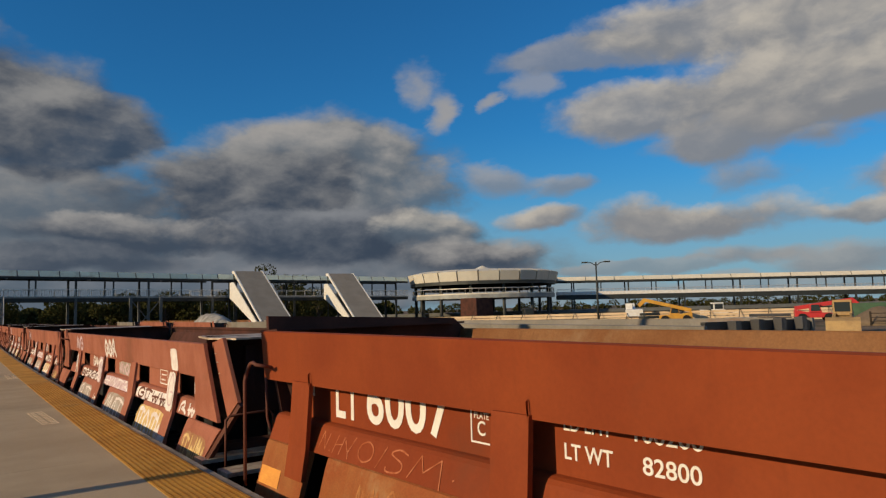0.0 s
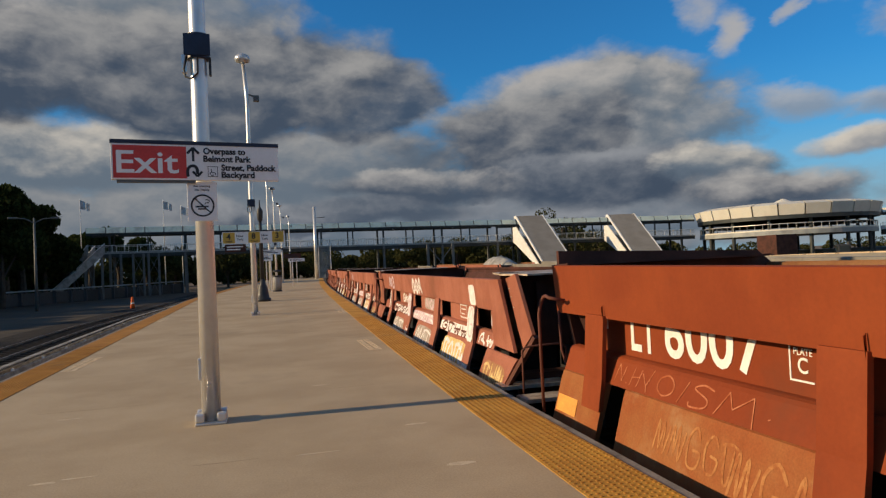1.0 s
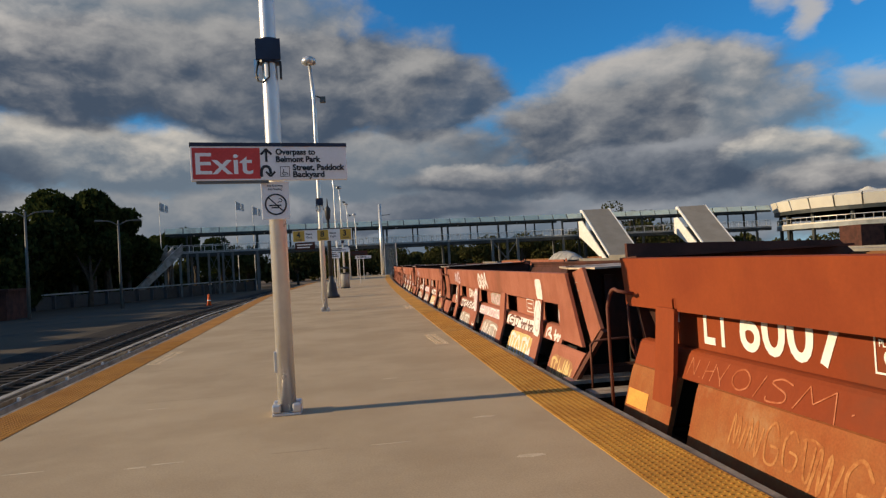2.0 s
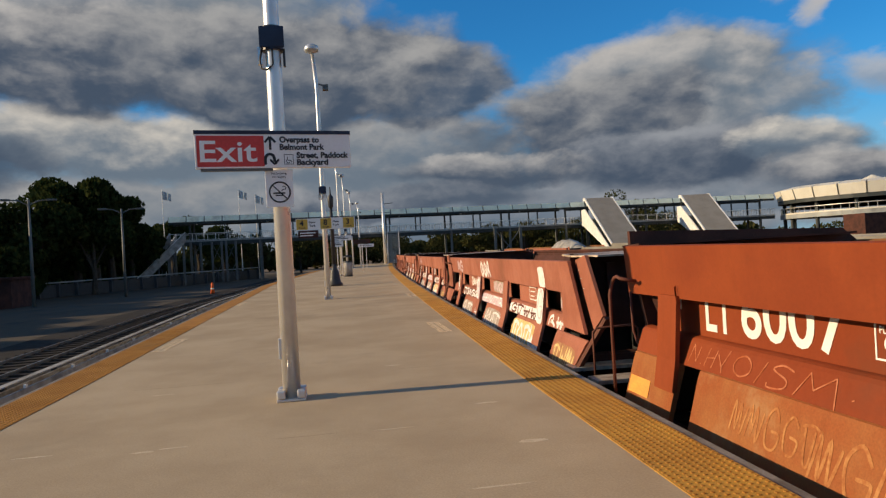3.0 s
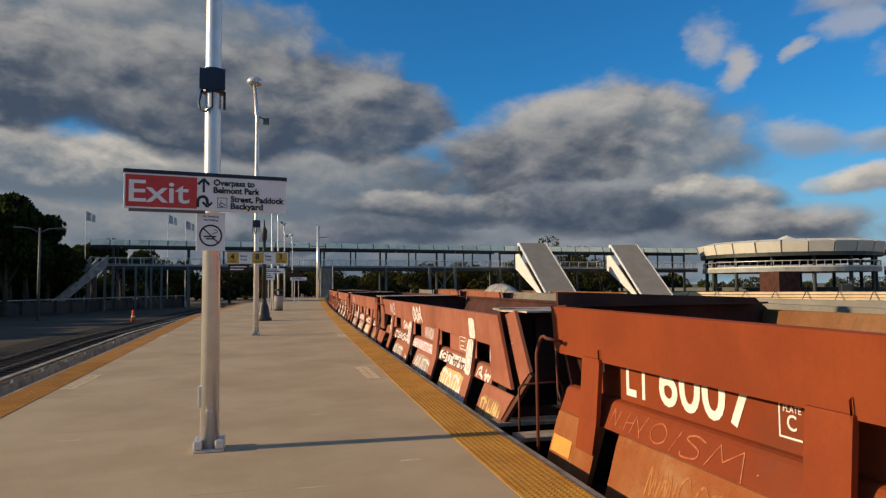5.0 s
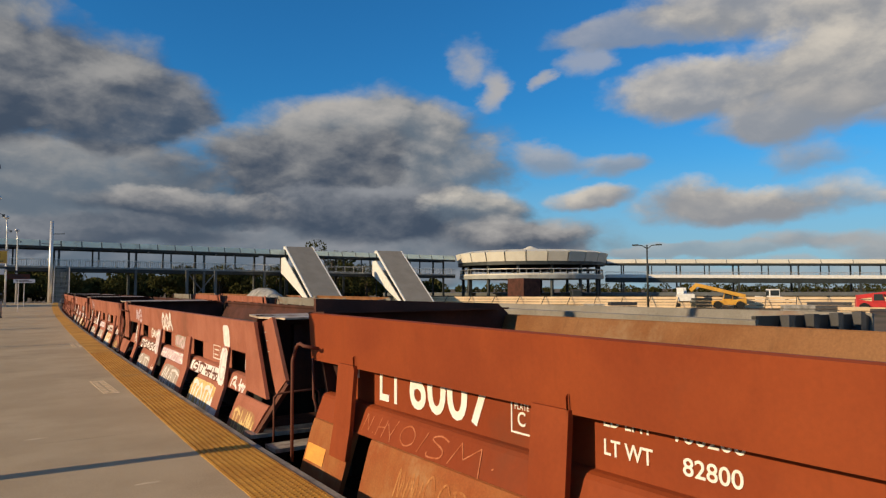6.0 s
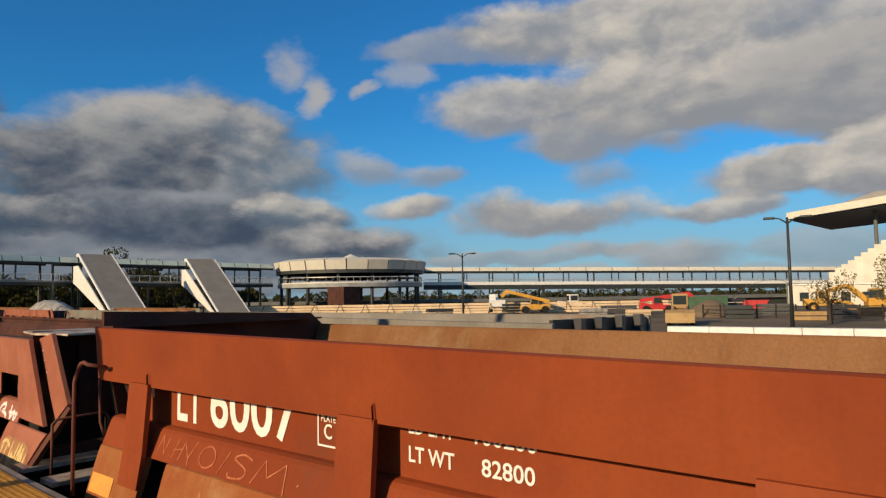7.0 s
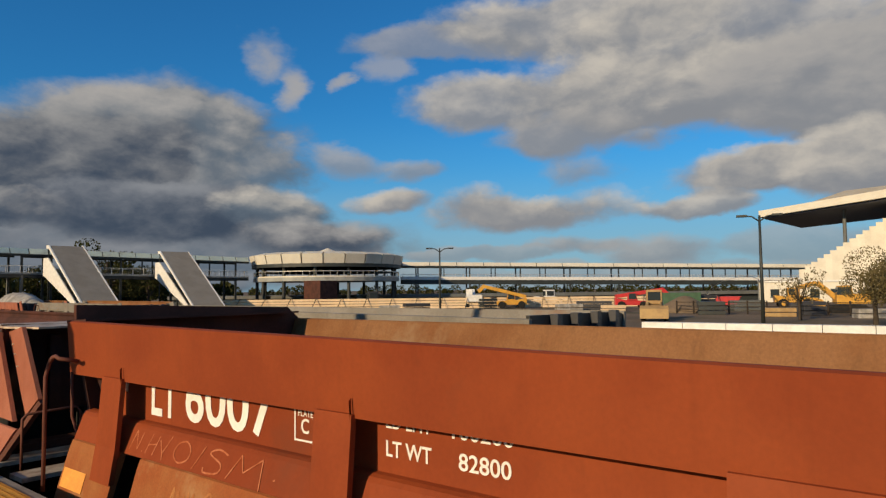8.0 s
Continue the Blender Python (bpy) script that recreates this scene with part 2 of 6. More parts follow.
M = dict(
    concrete=mat("platform concrete", (0.45, 0.352, 0.232), (0.375, 0.288, 0.188), 0.5, 0.85, bump=0.25, grain=60, stain=(0.29, 0.225, 0.15), stain_scale=0.35, stain_at=(0.52, 0.74)),
    joint=mat("joint filler", (0.26, 0.20, 0.13), (0.34, 0.26, 0.175), 1.5, 0.9),
    edge=mat("edge board", (0.26, 0.24, 0.22), (0.17, 0.16, 0.15), 2.0, 0.8, stain=(0.09, 0.08, 0.07)),
    tactile=mat("yellow tactile tile", (0.56, 0.30, 0.05), (0.45, 0.225, 0.04), 1.6, 0.7, grain=25, stain=(0.25, 0.14, 0.05), stain_scale=0.9, stain_at=(0.55, 0.75), vary=0.06),
    tactile_dark=mat("dark orange tactile tile", (0.40, 0.185, 0.03), (0.32, 0.14, 0.024), 1.6, 0.75, grain=25, stain=(0.20, 0.11, 0.04), stain_scale=0.9, stain_at=(0.55, 0.75), vary=0.06),
    roof_tan=mat("pale tan roofing", (0.46, 0.42, 0.34), (0.40, 0.36, 0.29), 0.3, 0.7),
    white=mat("white paint", (0.78, 0.77, 0.74), (0.66, 0.65, 0.62), 2.0, 0.5, bump=0.05, stain=(0.45, 0.42, 0.38), stain_at=(0.62, 0.8)),
    faded=mat("faded marking paint", (0.74, 0.60, 0.40), (0.60, 0.44, 0.26), 8.0, 0.8),
    galv=mat("galvanised steel", (0.74, 0.72, 0.69), (0.66, 0.64, 0.61), 3.0, 0.36, metal=0.6, bump=0.02, grain=15, gmix=0.12, streak=0.05),
    # also used for sheets that stand in for shade behind wagon openings
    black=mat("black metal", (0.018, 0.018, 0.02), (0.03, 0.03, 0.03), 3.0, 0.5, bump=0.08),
    dark=mat("dark steel", (0.045, 0.045, 0.05), (0.03, 0.03, 0.033), 1.0, 0.55, bump=0.08),
    rust=mat("red oxide paint", (0.245, 0.05, 0.0125), (0.20, 0.038, 0.0105), 0.7, 0.72, bump=0.05, grain=30, gmix=0.14, stain=(0.155, 0.04, 0.016), stain_scale=0.8, stain_at=(0.54, 0.74), streak=0.12),
    rust_flap=mat("worn red oxide plate", (0.30, 0.115, 0.036), (0.26, 0.07, 0.02), 1.2, 0.7, grain=55, stain=(0.34, 0.18, 0.08), stain_scale=1.4, streak=0.15),
    rust_inner=mat("bare rusty steel", (0.225, 0.105, 0.042), (0.175, 0.07, 0.025), 1.0, 0.75, grain=40, stain=(0.25, 0.155, 0.085), stain_scale=0.9, streak=0.3),
    rust_old=mat("old brown paint", (0.36, 0.135, 0.085), (0.29, 0.10, 0.06), 1.0, 0.65, grain=50, stain=(0.22, 0.085, 0.05), stain_scale=0.9, streak=0.3),
    rust_mid=mat("dull brown steel", (0.15, 0.055, 0.036), (0.11, 0.042, 0.03), 1.2, 0.65, streak=0.2),
    scuff=mat("worn pale concrete", (0.62, 0.52, 0.37), (0.52, 0.42, 0.29), 9.0, 0.85),
    # dark brown steel; inside and at the ends of wagons it also carries shade
    rust_dark=mat("dark brown steel and shade", (0.085, 0.032, 0.022), (0.05, 0.022, 0.017), 1.2, 0.7, streak=0.2),
    grey_car=mat("grey wagon paint", (0.24, 0.22, 0.19), (0.19, 0.175, 0.15), 1.2, 0.65, stain=(0.20, 0.13, 0.09), stain_scale=1.0, streak=0.2),
    bare=mat("bright worn plate", (0.58, 0.49, 0.39), (0.34, 0.24, 0.17), 5.0, 0.5, metal=0.3),
    letter=mat("stencil white", (0.80, 0.79, 0.76), (0.70, 0.69, 0.66), 6.0, 0.6, bump=0.05),
    chalk=mat("pale orange chalk", (0.48, 0.175, 0.085), (0.32, 0.085, 0.03), 9.0, 0.8, bump=0.0),
    chalk_faint=mat("faint rubbed chalk", (0.44, 0.20, 0.07), (0.30, 0.10, 0.032), 9.0, 0.8, bump=0.0),
    spray_white=mat("white spray paint", (0.82, 0.79, 0.76), (0.68, 0.60, 0.58), 6.0, 0.6, bump=0.0),
    spray_lilac=mat("lilac spray paint", (0.64, 0.50, 0.54), (0.50, 0.36, 0.38), 6.0, 0.6, bump=0.0),
    spray_gold=mat("gold spray paint", (0.72, 0.54, 0.26), (0.55, 0.36, 0.13), 6.0, 0.6, bump=0.0),
    spray_tan=mat("tan spray paint", (0.40, 0.22, 0.11), (0.30, 0.14, 0.07), 5.0, 0.6, bump=0.0),
    spray_grey=mat("grey spray paint", (0.42, 0.38, 0.34), (0.32, 0.24, 0.19), 5.0, 0.6, bump=0.0),
    orange=mat("orange reflector", (0.80, 0.36, 0.07), (0.70, 0.30, 0.06), 4.0, 0.5, bump=0.05),
    sign_red=mat("sign red", (0.60, 0.05, 0.04), (0.56, 0.045, 0.035), 3.0, 0.5, bump=0.02),
    sign_white=mat("sign white", (0.86, 0.85, 0.82), (0.82, 0.81, 0.78), 3.0, 0.5, bump=0.02),
    sign_yellow=mat("sign yellow", (0.62, 0.40, 0.05), (0.56, 0.35, 0.05), 3.0, 0.5, bump=0.02),
    sign_ink=mat("sign black", (0.015, 0.015, 0.018), None, 3.0, 0.5, bump=0.0),
    navy=mat("navy edge", (0.012, 0.018, 0.045), None, 3.0, 0.5, bump=0.03),
    asphalt=mat("asphalt", (0.055, 0.045, 0.032), (0.085, 0.068, 0.048), 0.12, 0.9, grain=8, stain=(0.03, 0.03, 0.03), stain_scale=0.25),
    earth=mat("dry earth", (0.19, 0.14, 0.095), (0.13, 0.10, 0.07), 0.06, 0.95, grain=3, stain=(0.075, 0.075, 0.035), stain_scale=0.05),
    # ballast tone lowered to near black to carry the trees' shade on the left bed
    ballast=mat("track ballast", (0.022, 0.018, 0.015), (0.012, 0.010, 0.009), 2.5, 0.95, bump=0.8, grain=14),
    rail=mat("worn rail steel", (0.42, 0.40, 0.38), (0.25, 0.20, 0.16), 2.0, 0.35, metal=0.8, bump=0.05),
    cover=mat("third rail cover board", (0.40, 0.38, 0.35), (0.22, 0.21, 0.19), 1.5, 0.6),
    # timber darkened further, for shade over the left sleepers
    wood=mat("creosoted timber", (0.04, 0.03, 0.022), (0.028, 0.021, 0.016), 3.0, 0.85),
    green_white=mat("pale green fascia", (0.66, 0.74, 0.62), (0.58, 0.66, 0.56), 0.4, 0.5, bump=0.03, vary=0.07, stain=(0.35, 0.38, 0.33), stain_scale=0.3),
    cream=mat("cream cladding", (0.66, 0.62, 0.52), (0.60, 0.56, 0.47), 0.4, 0.55, bump=0.03, vary=0.05),
    frame_grey=mat("grey painted steel", (0.13, 0.135, 0.13), (0.10, 0.105, 0.10), 0.6, 0.55, bump=0.05),
    frame_dark=mat("dark green steel", (0.030, 0.036, 0.034), (0.022, 0.026, 0.025), 0.6, 0.55, bump=0.05),
    deck=mat("deck edge", (0.34, 0.35, 0.33), (0.27, 0.28, 0.27), 0.5, 0.6, stain=(0.18, 0.18, 0.17), stain_scale=0.3),
    roof_grey=mat("grey roof sheet", (0.25, 0.23, 0.195), (0.22, 0.20, 0.17), 0.5, 0.6, bump=0.03),
    fence=mat("tan boards", (0.74, 0.56, 0.36), (0.62, 0.46, 0.29), 0.3, 0.8, vary=0.1),
    jcb=mat("machine yellow", (0.62, 0.33, 0.04), (0.50, 0.25, 0.03), 1.5, 0.5, stain=(0.25, 0.14, 0.05)),
    tan=mat("machine tan", (0.42, 0.28, 0.12), (0.32, 0.21, 0.10), 1.5, 0.6),
    red=mat("machine red", (0.52, 0.03, 0.03), (0.42, 0.025, 0.025), 1.5, 0.45),
    green=mat("dark green paint", (0.03, 0.09, 0.04), None, 1.5, 0.5),
    rubber=mat("tyre rubber", (0.02, 0.02, 0.02), None, 4.0, 0.9),
    bark=mat("bark", (0.07, 0.055, 0.04), (0.045, 0.036, 0.028), 3.0, 0.95, bump=0.5, grain=20),
    leaf=leaf_mat("dark leaves", (0.018, 0.030, 0.010), (0.055, 0.065, 0.020)),
    leaf_dry=leaf_mat("dry leaves", (0.11, 0.095, 0.04), (0.20, 0.16, 0.08)),
    leaf_far=leaf_mat("far leaves", (0.030, 0.038, 0.014), (0.085, 0.080, 0.030)),
    glass=glass_mat("dark glass"),
    flag=mat("flag cloth", (0.66, 0.64, 0.62), (0.40, 0.38, 0.38), 4.0, 0.8, bump=0.0),
    orange_cone=mat("cone orange", (0.80, 0.14, 0.03), None, 3.0, 0.6, bump=0.0),
)

# ---- mesh helpers ----


class Geo:
    """Collects corners and faces for one mesh."""

    def __init__(self):
        self.v, self.f = [], []

    def add(self, vs, fs):
        o = len(self.v)
        self.v += [tuple(p) for p in vs]
        self.f += [tuple(i + o for i in q) for q in fs]
        return self

    def box(self, x0, y0, z0, x1, y1, z1):
        return self.hull([(x0, y0), (x1, y0), (x1, y1), (x0, y1)], z0, z1)

    def hull(self, ring, z0, z1):
        n = len(ring)
        self.add([(*p, z0) for p in ring] + [(*p, z1) for p in ring],
                 [tuple(range(n))[::-1], tuple(range(n, 2 * n))] + [(i, (i + 1) % n, n + (i + 1) % n, n + i) for i in range(n)])
        return self

    def along_y(self, ring, y0, y1, dy=None):
        """A section of (x, z) corners drawn along y; dy(x, z) shifts the far and near ends."""
        n = len(ring)
        e = dy or (lambda x, z, k: 0.0)
        self.add([(x, y0 + e(x, z, 0), z) for x, z in ring] + [(x, y1 + e(x, z, 1), z) for x, z in ring],
                 [tuple(range(n)), tuple(range(n, 2 * n))[::-1]] + [(i, n + i, n + (i + 1) % n, (i + 1) % n) for i in range(n)])
        return self

    def beam(self, a, b, w, h):
        """A straight bar with a rectangular section, w across and h upright."""
        a, b = Vector(a), Vector(b)
        d = (b - a).normalized()
        s = d.cross(Vector((0, 0, 1)))
        s = s.normalized() if s.length > 1e-4 else Vector((1, 0, 0))
        u = s.cross(d).normalized()
        c = [s * i * w / 2 + u * j * h / 2 for i, j in ((-1, -1), (1, -1), (1, 1), (-1, 1))]
        self.add([a + q for q in c] + [b + q for q in c], [(3, 2, 1, 0), (4, 5, 6, 7)] + [(i, (i + 1) % 4, 4 + (i + 1) % 4, 4 + i) for i in range(4)])
        return self

    def tube(self, pts, r, seg=10, r1=None):
        pts = [Vector(p) for p in pts]
        o, n = len(self.v), len(pts)
        side = None
        for i, p in enumerate(pts):
            d = (pts[min(i + 1, n - 1)] - pts[max(i - 1, 0)]).normalized()
            ref = Vector((0, 0, 1)) if abs(d.z) < 0.9 else Vector((0, 1, 0))
            s = d.cross(ref).normalized() if side is None else (side - d * side.dot(d)).normalized()
            side = s
            u = s.cross(d)
            rr = r if r1 is None else r + (r1 - r) * i / max(n - 1, 1)
            for k in range(seg):
                a = 2 * math.pi * k / seg
                self.v.append(tuple(p + s * math.cos(a) * rr + u * math.sin(a) * rr))
        for i in range(n - 1):
            for k in range(seg):
                a, b = o + i * seg + k, o + i * seg + (k + 1) % seg
                self.f.append((a, b, b + seg, a + seg))
        self.f.append(tuple(o + k for k in range(seg))[::-1])
        self.f.append(tuple(o + (n - 1) * seg + k for k in range(seg)))
        return self

    def lathe(self, prof, x=0, y=0, z=0, seg=16):
        o, n = len(self.v), len(prof)
        for r, h in prof:
            for k in range(seg):
                a = 2 * math.pi * k / seg
                self.v.append((x + r * math.cos(a), y + r * math.sin(a), z + h))
        for i in range(n - 1):
            for k in range(seg):
                a, b = o + i * seg + k, o + i * seg + (k + 1) % seg
                self.f.append((a, b, b + seg, a + seg))
        self.f.append(tuple(o + k for k in range(seg))[::-1])
        self.f.append(tuple(o + (n - 1) * seg + k for k in range(seg)))
        return self

    def mesh(self, name, material, smooth=False, bevel=0.0):
        me = bpy.data.meshes.new(name)
        me.from_pydata(self.v, [], self.f)
        if bevel:
            bm = bmesh.new()
            bm.from_mesh(me)
            bmesh.ops.recalc_face_normals(bm, faces=bm.faces)
            sharp = [e for e in bm.edges if len(e.link_faces) == 2 and e.calc_face_angle(0) > 0.6]
            bmesh.ops.bevel(bm, geom=sharp, offset=bevel, segments=2, profile=0.5, affect="EDGES", clamp_overlap=True)
            bm.to_mesh(me)
            bm.free()
        else:
            bm = bmesh.new()
            bm.from_mesh(me)
            bmesh.ops.recalc_face_normals(bm, faces=bm.faces)
            bm.to_mesh(me)
            bm.free()
        me.materials.append(M[material])
        if smooth:
            for q in me.polygons:
                q.use_smooth = len(q.vertices) == 4
        return me


def part(name, geo, material, parent, label="", smooth=False, bevel=0.0, m=None):
    ob = new(name, geo if isinstance(geo, bpy.types.Mesh) else geo.mesh(name, material, smooth, bevel))
    ob.parent = parent
    if m is not None:
        ob.matrix_basis = m
    return tagged(ob, label)


def thing(name, label, category, m=None, group="", kind=""):
    ob = new(name)
    ob.empty_display_size = 0.2
    if m is not None:
        ob.matrix_basis = m
    return tagged(ob, label, category, group, kind)


def setting(name, geo, material, label, category, bevel=0.0, smooth=False):
    return tagged(new(name, geo.mesh(name, material, smooth, bevel)), label, category, kind="structure")


def text_mesh(words, material, height, width=None, depth=0.004, bold=0.0, align="LEFT"):
    """Letters as a mesh in the xz plane, facing -y, with the given capital height and, if given, total width."""
    cu = bpy.data.curves.new("letters", "FONT")
    cu.body, cu.extrude, cu.offset, cu.align_x = words, 0.5, bold, align
    cu.resolution_u = 4
    ob = bpy.data.objects.new("letters", cu)
    scene.collection.objects.link(ob)
    me = bpy.data.meshes.new_from_object(ob.evaluated_get(bpy.context.evaluated_depsgraph_get()))
    bpy.data.objects.remove(ob)
    co = np.zeros(len(me.vertices) * 3)
    me.vertices.foreach_get("co", co)
    co = co.reshape(-1, 3)
    x, y, z = co.T.copy()
    if align == "LEFT":
        x -= x.min()
    s = height / 0.70
    sx = s if width is None else width / (x.max() - x.min())
    out = np.stack([x * sx, -z * depth * 2, y * s], 1)
    me.vertices.foreach_set("co", out.ravel())
    me.materials.clear()
    me.materials.append(M[material])
    me.update()
    return me


def polar(az, d, z=0.0):
    return Vector((d * math.sin(radians(az)), d * math.cos(radians(az)), z))


FACE_LEFT = Matrix(((0, 1, 0, 0), (-1, 0, 0, 0), (0, 0, 1, 0), (0, 0, 0, 1)))   # letters that face -x, read towards -y

# ---- ground, tracks, platform ----
GROUND, RAIL = -1.38, -1.22
Y0, Y1 = -22.0, 118.0


def bend(y):
    """How far the line swings to the right of its near tangent."""
    d = y - 8.0
    return 0.036 * d + 0.00025 * d * d if d > 0 else 0.020 * d


def edge_r(y):
    return 2.79 + bend(y)


def edge_l(y):
    if y < 10:
        return -4.44
    if y < 45:
        return -4.44 - 0.016 * (y - 10)
    return -5.0 + 0.05 * (y - 45) + 0.0002 * (y - 45) ** 2


def strip(fa, fb, z0, z1, y0=Y0, y1=Y1, step=2.0):
    """A slab between two lines x = fa(y) and x = fb(y)."""
    g = Geo()
    n = max(2, int((y1 - y0) / step))
    ys = [y0 + (y1 - y0) * i / n for i in range(n + 1)]
    vs = [p for y in ys for p in ((fa(y), y, z0), (fb(y), y, z0), (fb(y), y, z1), (fa(y), y, z1))]
    fs = [(4 * i + k, 4 * i + (k + 1) % 4, 4 * i + 4 + (k + 1) % 4, 4 * i + 4 + k) for i in range(n) for k in range(4)]
    g.add(vs, fs + [(3, 2, 1, 0), (4 * n, 4 * n + 1, 4 * n + 2, 4 * n + 3)])
    return g


g = Geo()
g.add([(-2500, -2500, GROUND), (2500, -2500, GROUND), (2500, 2500, GROUND), (-2500, 2500, GROUND)], [(0, 1, 2, 3)])
setting("ground", g, "earth", "dry brown earth with worn grass reaching the horizon", "ground")
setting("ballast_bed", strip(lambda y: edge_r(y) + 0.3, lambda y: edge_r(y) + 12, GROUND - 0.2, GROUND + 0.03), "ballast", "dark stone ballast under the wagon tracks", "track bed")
setting("ballast_bed", strip(lambda y: edge_l(y) - 9.1, lambda y: edge_l(y) - 0.3, GROUND - 0.2, GROUND + 0.03), "ballast", "stone ballast beside the platform, tree shade in its colour", "track bed")
setting("lot", strip(lambda y: edge_l(y) - 60, lambda y: edge_l(y) - 9.2, GROUND - 0.2, GROUND + 0.012, -20, 150, 10), "asphalt", "patched dark asphalt lot, partly sunlit", "asphalt")

platform = setting("platform", strip(lambda y: edge_l(y) + 0.10, lambda y: edge_r(y) - 0.10, -0.30, 0.0), "concrete", "sunlit tan concrete railway platform slab", "platform")
part("wall", strip(lambda y: edge_l(y) + 0.35, lambda y: edge_r(y) - 0.35, GROUND, -0.301, Y0, Y1, 6), "concrete", platform)
setting("edge_board", strip(lambda y: edge_r(y) - 0.10, edge_r, -0.25, -0.006), "edge", "grey worn platform edge board", "platform edge")
setting("edge_board", strip(edge_l, lambda y: edge_l(y) + 0.10, -0.25, -0.006), "edge", "grey worn platform edge board", "platform edge")

# tactile strips, laid as tiles 0.61 wide


def tactile(name, inner, outer, rows, sgn):
    ob = thing(name, "yellow-orange tactile warning strip with small raised domes", "tactile paving", kind="structure")
    y = Y0 + 1
    while y < Y1 - 1:
        ln = 1.215 if y < 40 else 2.43
        a, b = y, y + ln
        g = Geo().hull([(inner(a), a), (outer(a), a), (outer(b), b), (inner(b), b)], -0.01, 0.006)
        part("tile", g, "tactile" if sgn > 0 else "tactile_dark", ob)
        y += ln + 0.006
    return ob


strip_r = tactile("tactile_strip", lambda y: edge_r(y) - 0.71, lambda y: edge_r(y) - 0.10, 10, 1)
strip_l = tactile("tactile_strip", lambda y: edge_l(y) + 0.10, lambda y: edge_l(y) + 0.71, 10, -1)


def domes(fa, y0, y1, pitch, parent):
    g = Geo()
    y = y0
    ring = [(math.cos(k * math.pi / 3), math.sin(k * math.pi / 3)) for k in range(6)]
    vs, fs = [], []
    while y < y1:
        for i in range(10):
            x = fa(y) + 0.03 + i * 0.061
            o = len(vs)
            vs += [(x + 0.017 * c, y + 0.017 * s, 0.006) for c, s in ring] + [(x + 0.010 * c, y + 0.010 * s, 0.0125) for c, s in ring]
            fs += [(o + k, o + (k + 1) % 6, o + 6 + (k + 1) % 6, o + 6 + k) for k in range(6)] + [tuple(o + 6 + k for k in range(6))]
        y += pitch
    g.v, g.f = vs, fs
    # domes are darker than the right strip's tiles
    return tagged(part("domes", g, "tactile_dark", parent), kind="stuff")


domes(lambda y: edge_r(y) - 0.71, 1.2, 22.0, 0.061, strip_r)
domes(lambda y: edge_l(y) + 0.10, 4.0, 18.0, 0.061, strip_l)

# joints across the slab and faded stencil marks
for y, x0, x1 in ((6.31, -0.75, -0.2), (9.45, 0.62, 1.78), (9.5, -2.9, -1.6), (12.6, edge_l(12.6) + 0.72, 0.4), (18.9, -1.0, edge_r(18.9) - 0.72), (25.2, edge_l(25.2) + 0.72, edge_r(25.2) - 0.72), (31.5, edge_l(31.5) + 0.72, edge_r(31.5) - 0.72), (44.1, edge_l(44.1) + 0.72, edge_r(44.1) - 0.72)):
    g = Geo().add([(x0, y, 0.0012), ((x0 + x1) / 2, y - 0.012, 0.0014), (x1, y, 0.0012), (x1, y + 0.010, 0.0012), ((x0 + x1) / 2, y + 0.004, 0.0014), (x0, y + 0.012, 0.0012)], [(0, 1, 4, 5), (1, 2, 3, 4)])
    setting("joint", g, "joint", "thin dark joint across the concrete", "joint")


def stencil(x, y, rz):
    ob = thing("platform_marking", "faded pale stencil lettering worn into concrete", "marking", pose(x, y, 0, 0, 0, rz), group="faded platform markings")
    g = Geo()
    rnd = random.Random(int(x * 31 + y * 7))
    for j in range(2):
        xx = -0.32
        while xx < 0.30:
            w = rnd.uniform(0.04, 0.09)
            g.box(xx, j * 0.17 - 0.15, 0.0, xx + w, j * 0.17 - 0.15 + 0.11, 0.003)
            xx += w + 0.03
    g.box(-0.38, -0.20, 0, 0.36, -0.17, 0.003).box(-0.38, 0.16, 0, 0.36, 0.19, 0.003).box(-0.38, -0.17, 0, -0.35, 0.16, 0.003).box(0.33, -0.17, 0, 0.36, 0.16, 0.003)
    g.v = [(2.6 * a, 0.66 * b, c) for a, b, c in g.v]
    tagged(part("lettering_bar", g, "faded", ob), kind="stuff")


for x, y, rz in ((1.97, 14.3, 90), (-3.60, 14.6, 89), (2.62, 25.5, 88), (-3.9, 27.0, 89)):
    stencil(x, y, rz)


for i, (x, y, w, h) in enumerate(((1.42, 5.45, 0.34, 0.10), (1.38, 6.95, 0.26, 0.08), (0.9, 4.5, 0.5, 0.03), (0.32, 6.27, 0.44, 0.03), (-1.66, 6.35, 0.35, 0.04), (-2.9, 6.5, 0.4, 0.03), (-1.9, 6.3, 0.25, 0.06), (0.6, 9.8, 0.3, 0.05), (-2.4, 9.0, 0.3, 0.05))):
    rr = random.Random(60 + i)
    pts = [(x + w / 2 * math.cos(k * 0.52) * rr.uniform(0.6, 1.1), y + h / 2 * math.sin(k * 0.52) * rr.uniform(0.6, 1.1)) for k in range(12)]
    tagged(new("scuff", Geo().hull(pts, -0.004, 0.0012).mesh("scuff", "scuff")), "pale worn scuff in the platform concrete", "scuff", kind="structure")


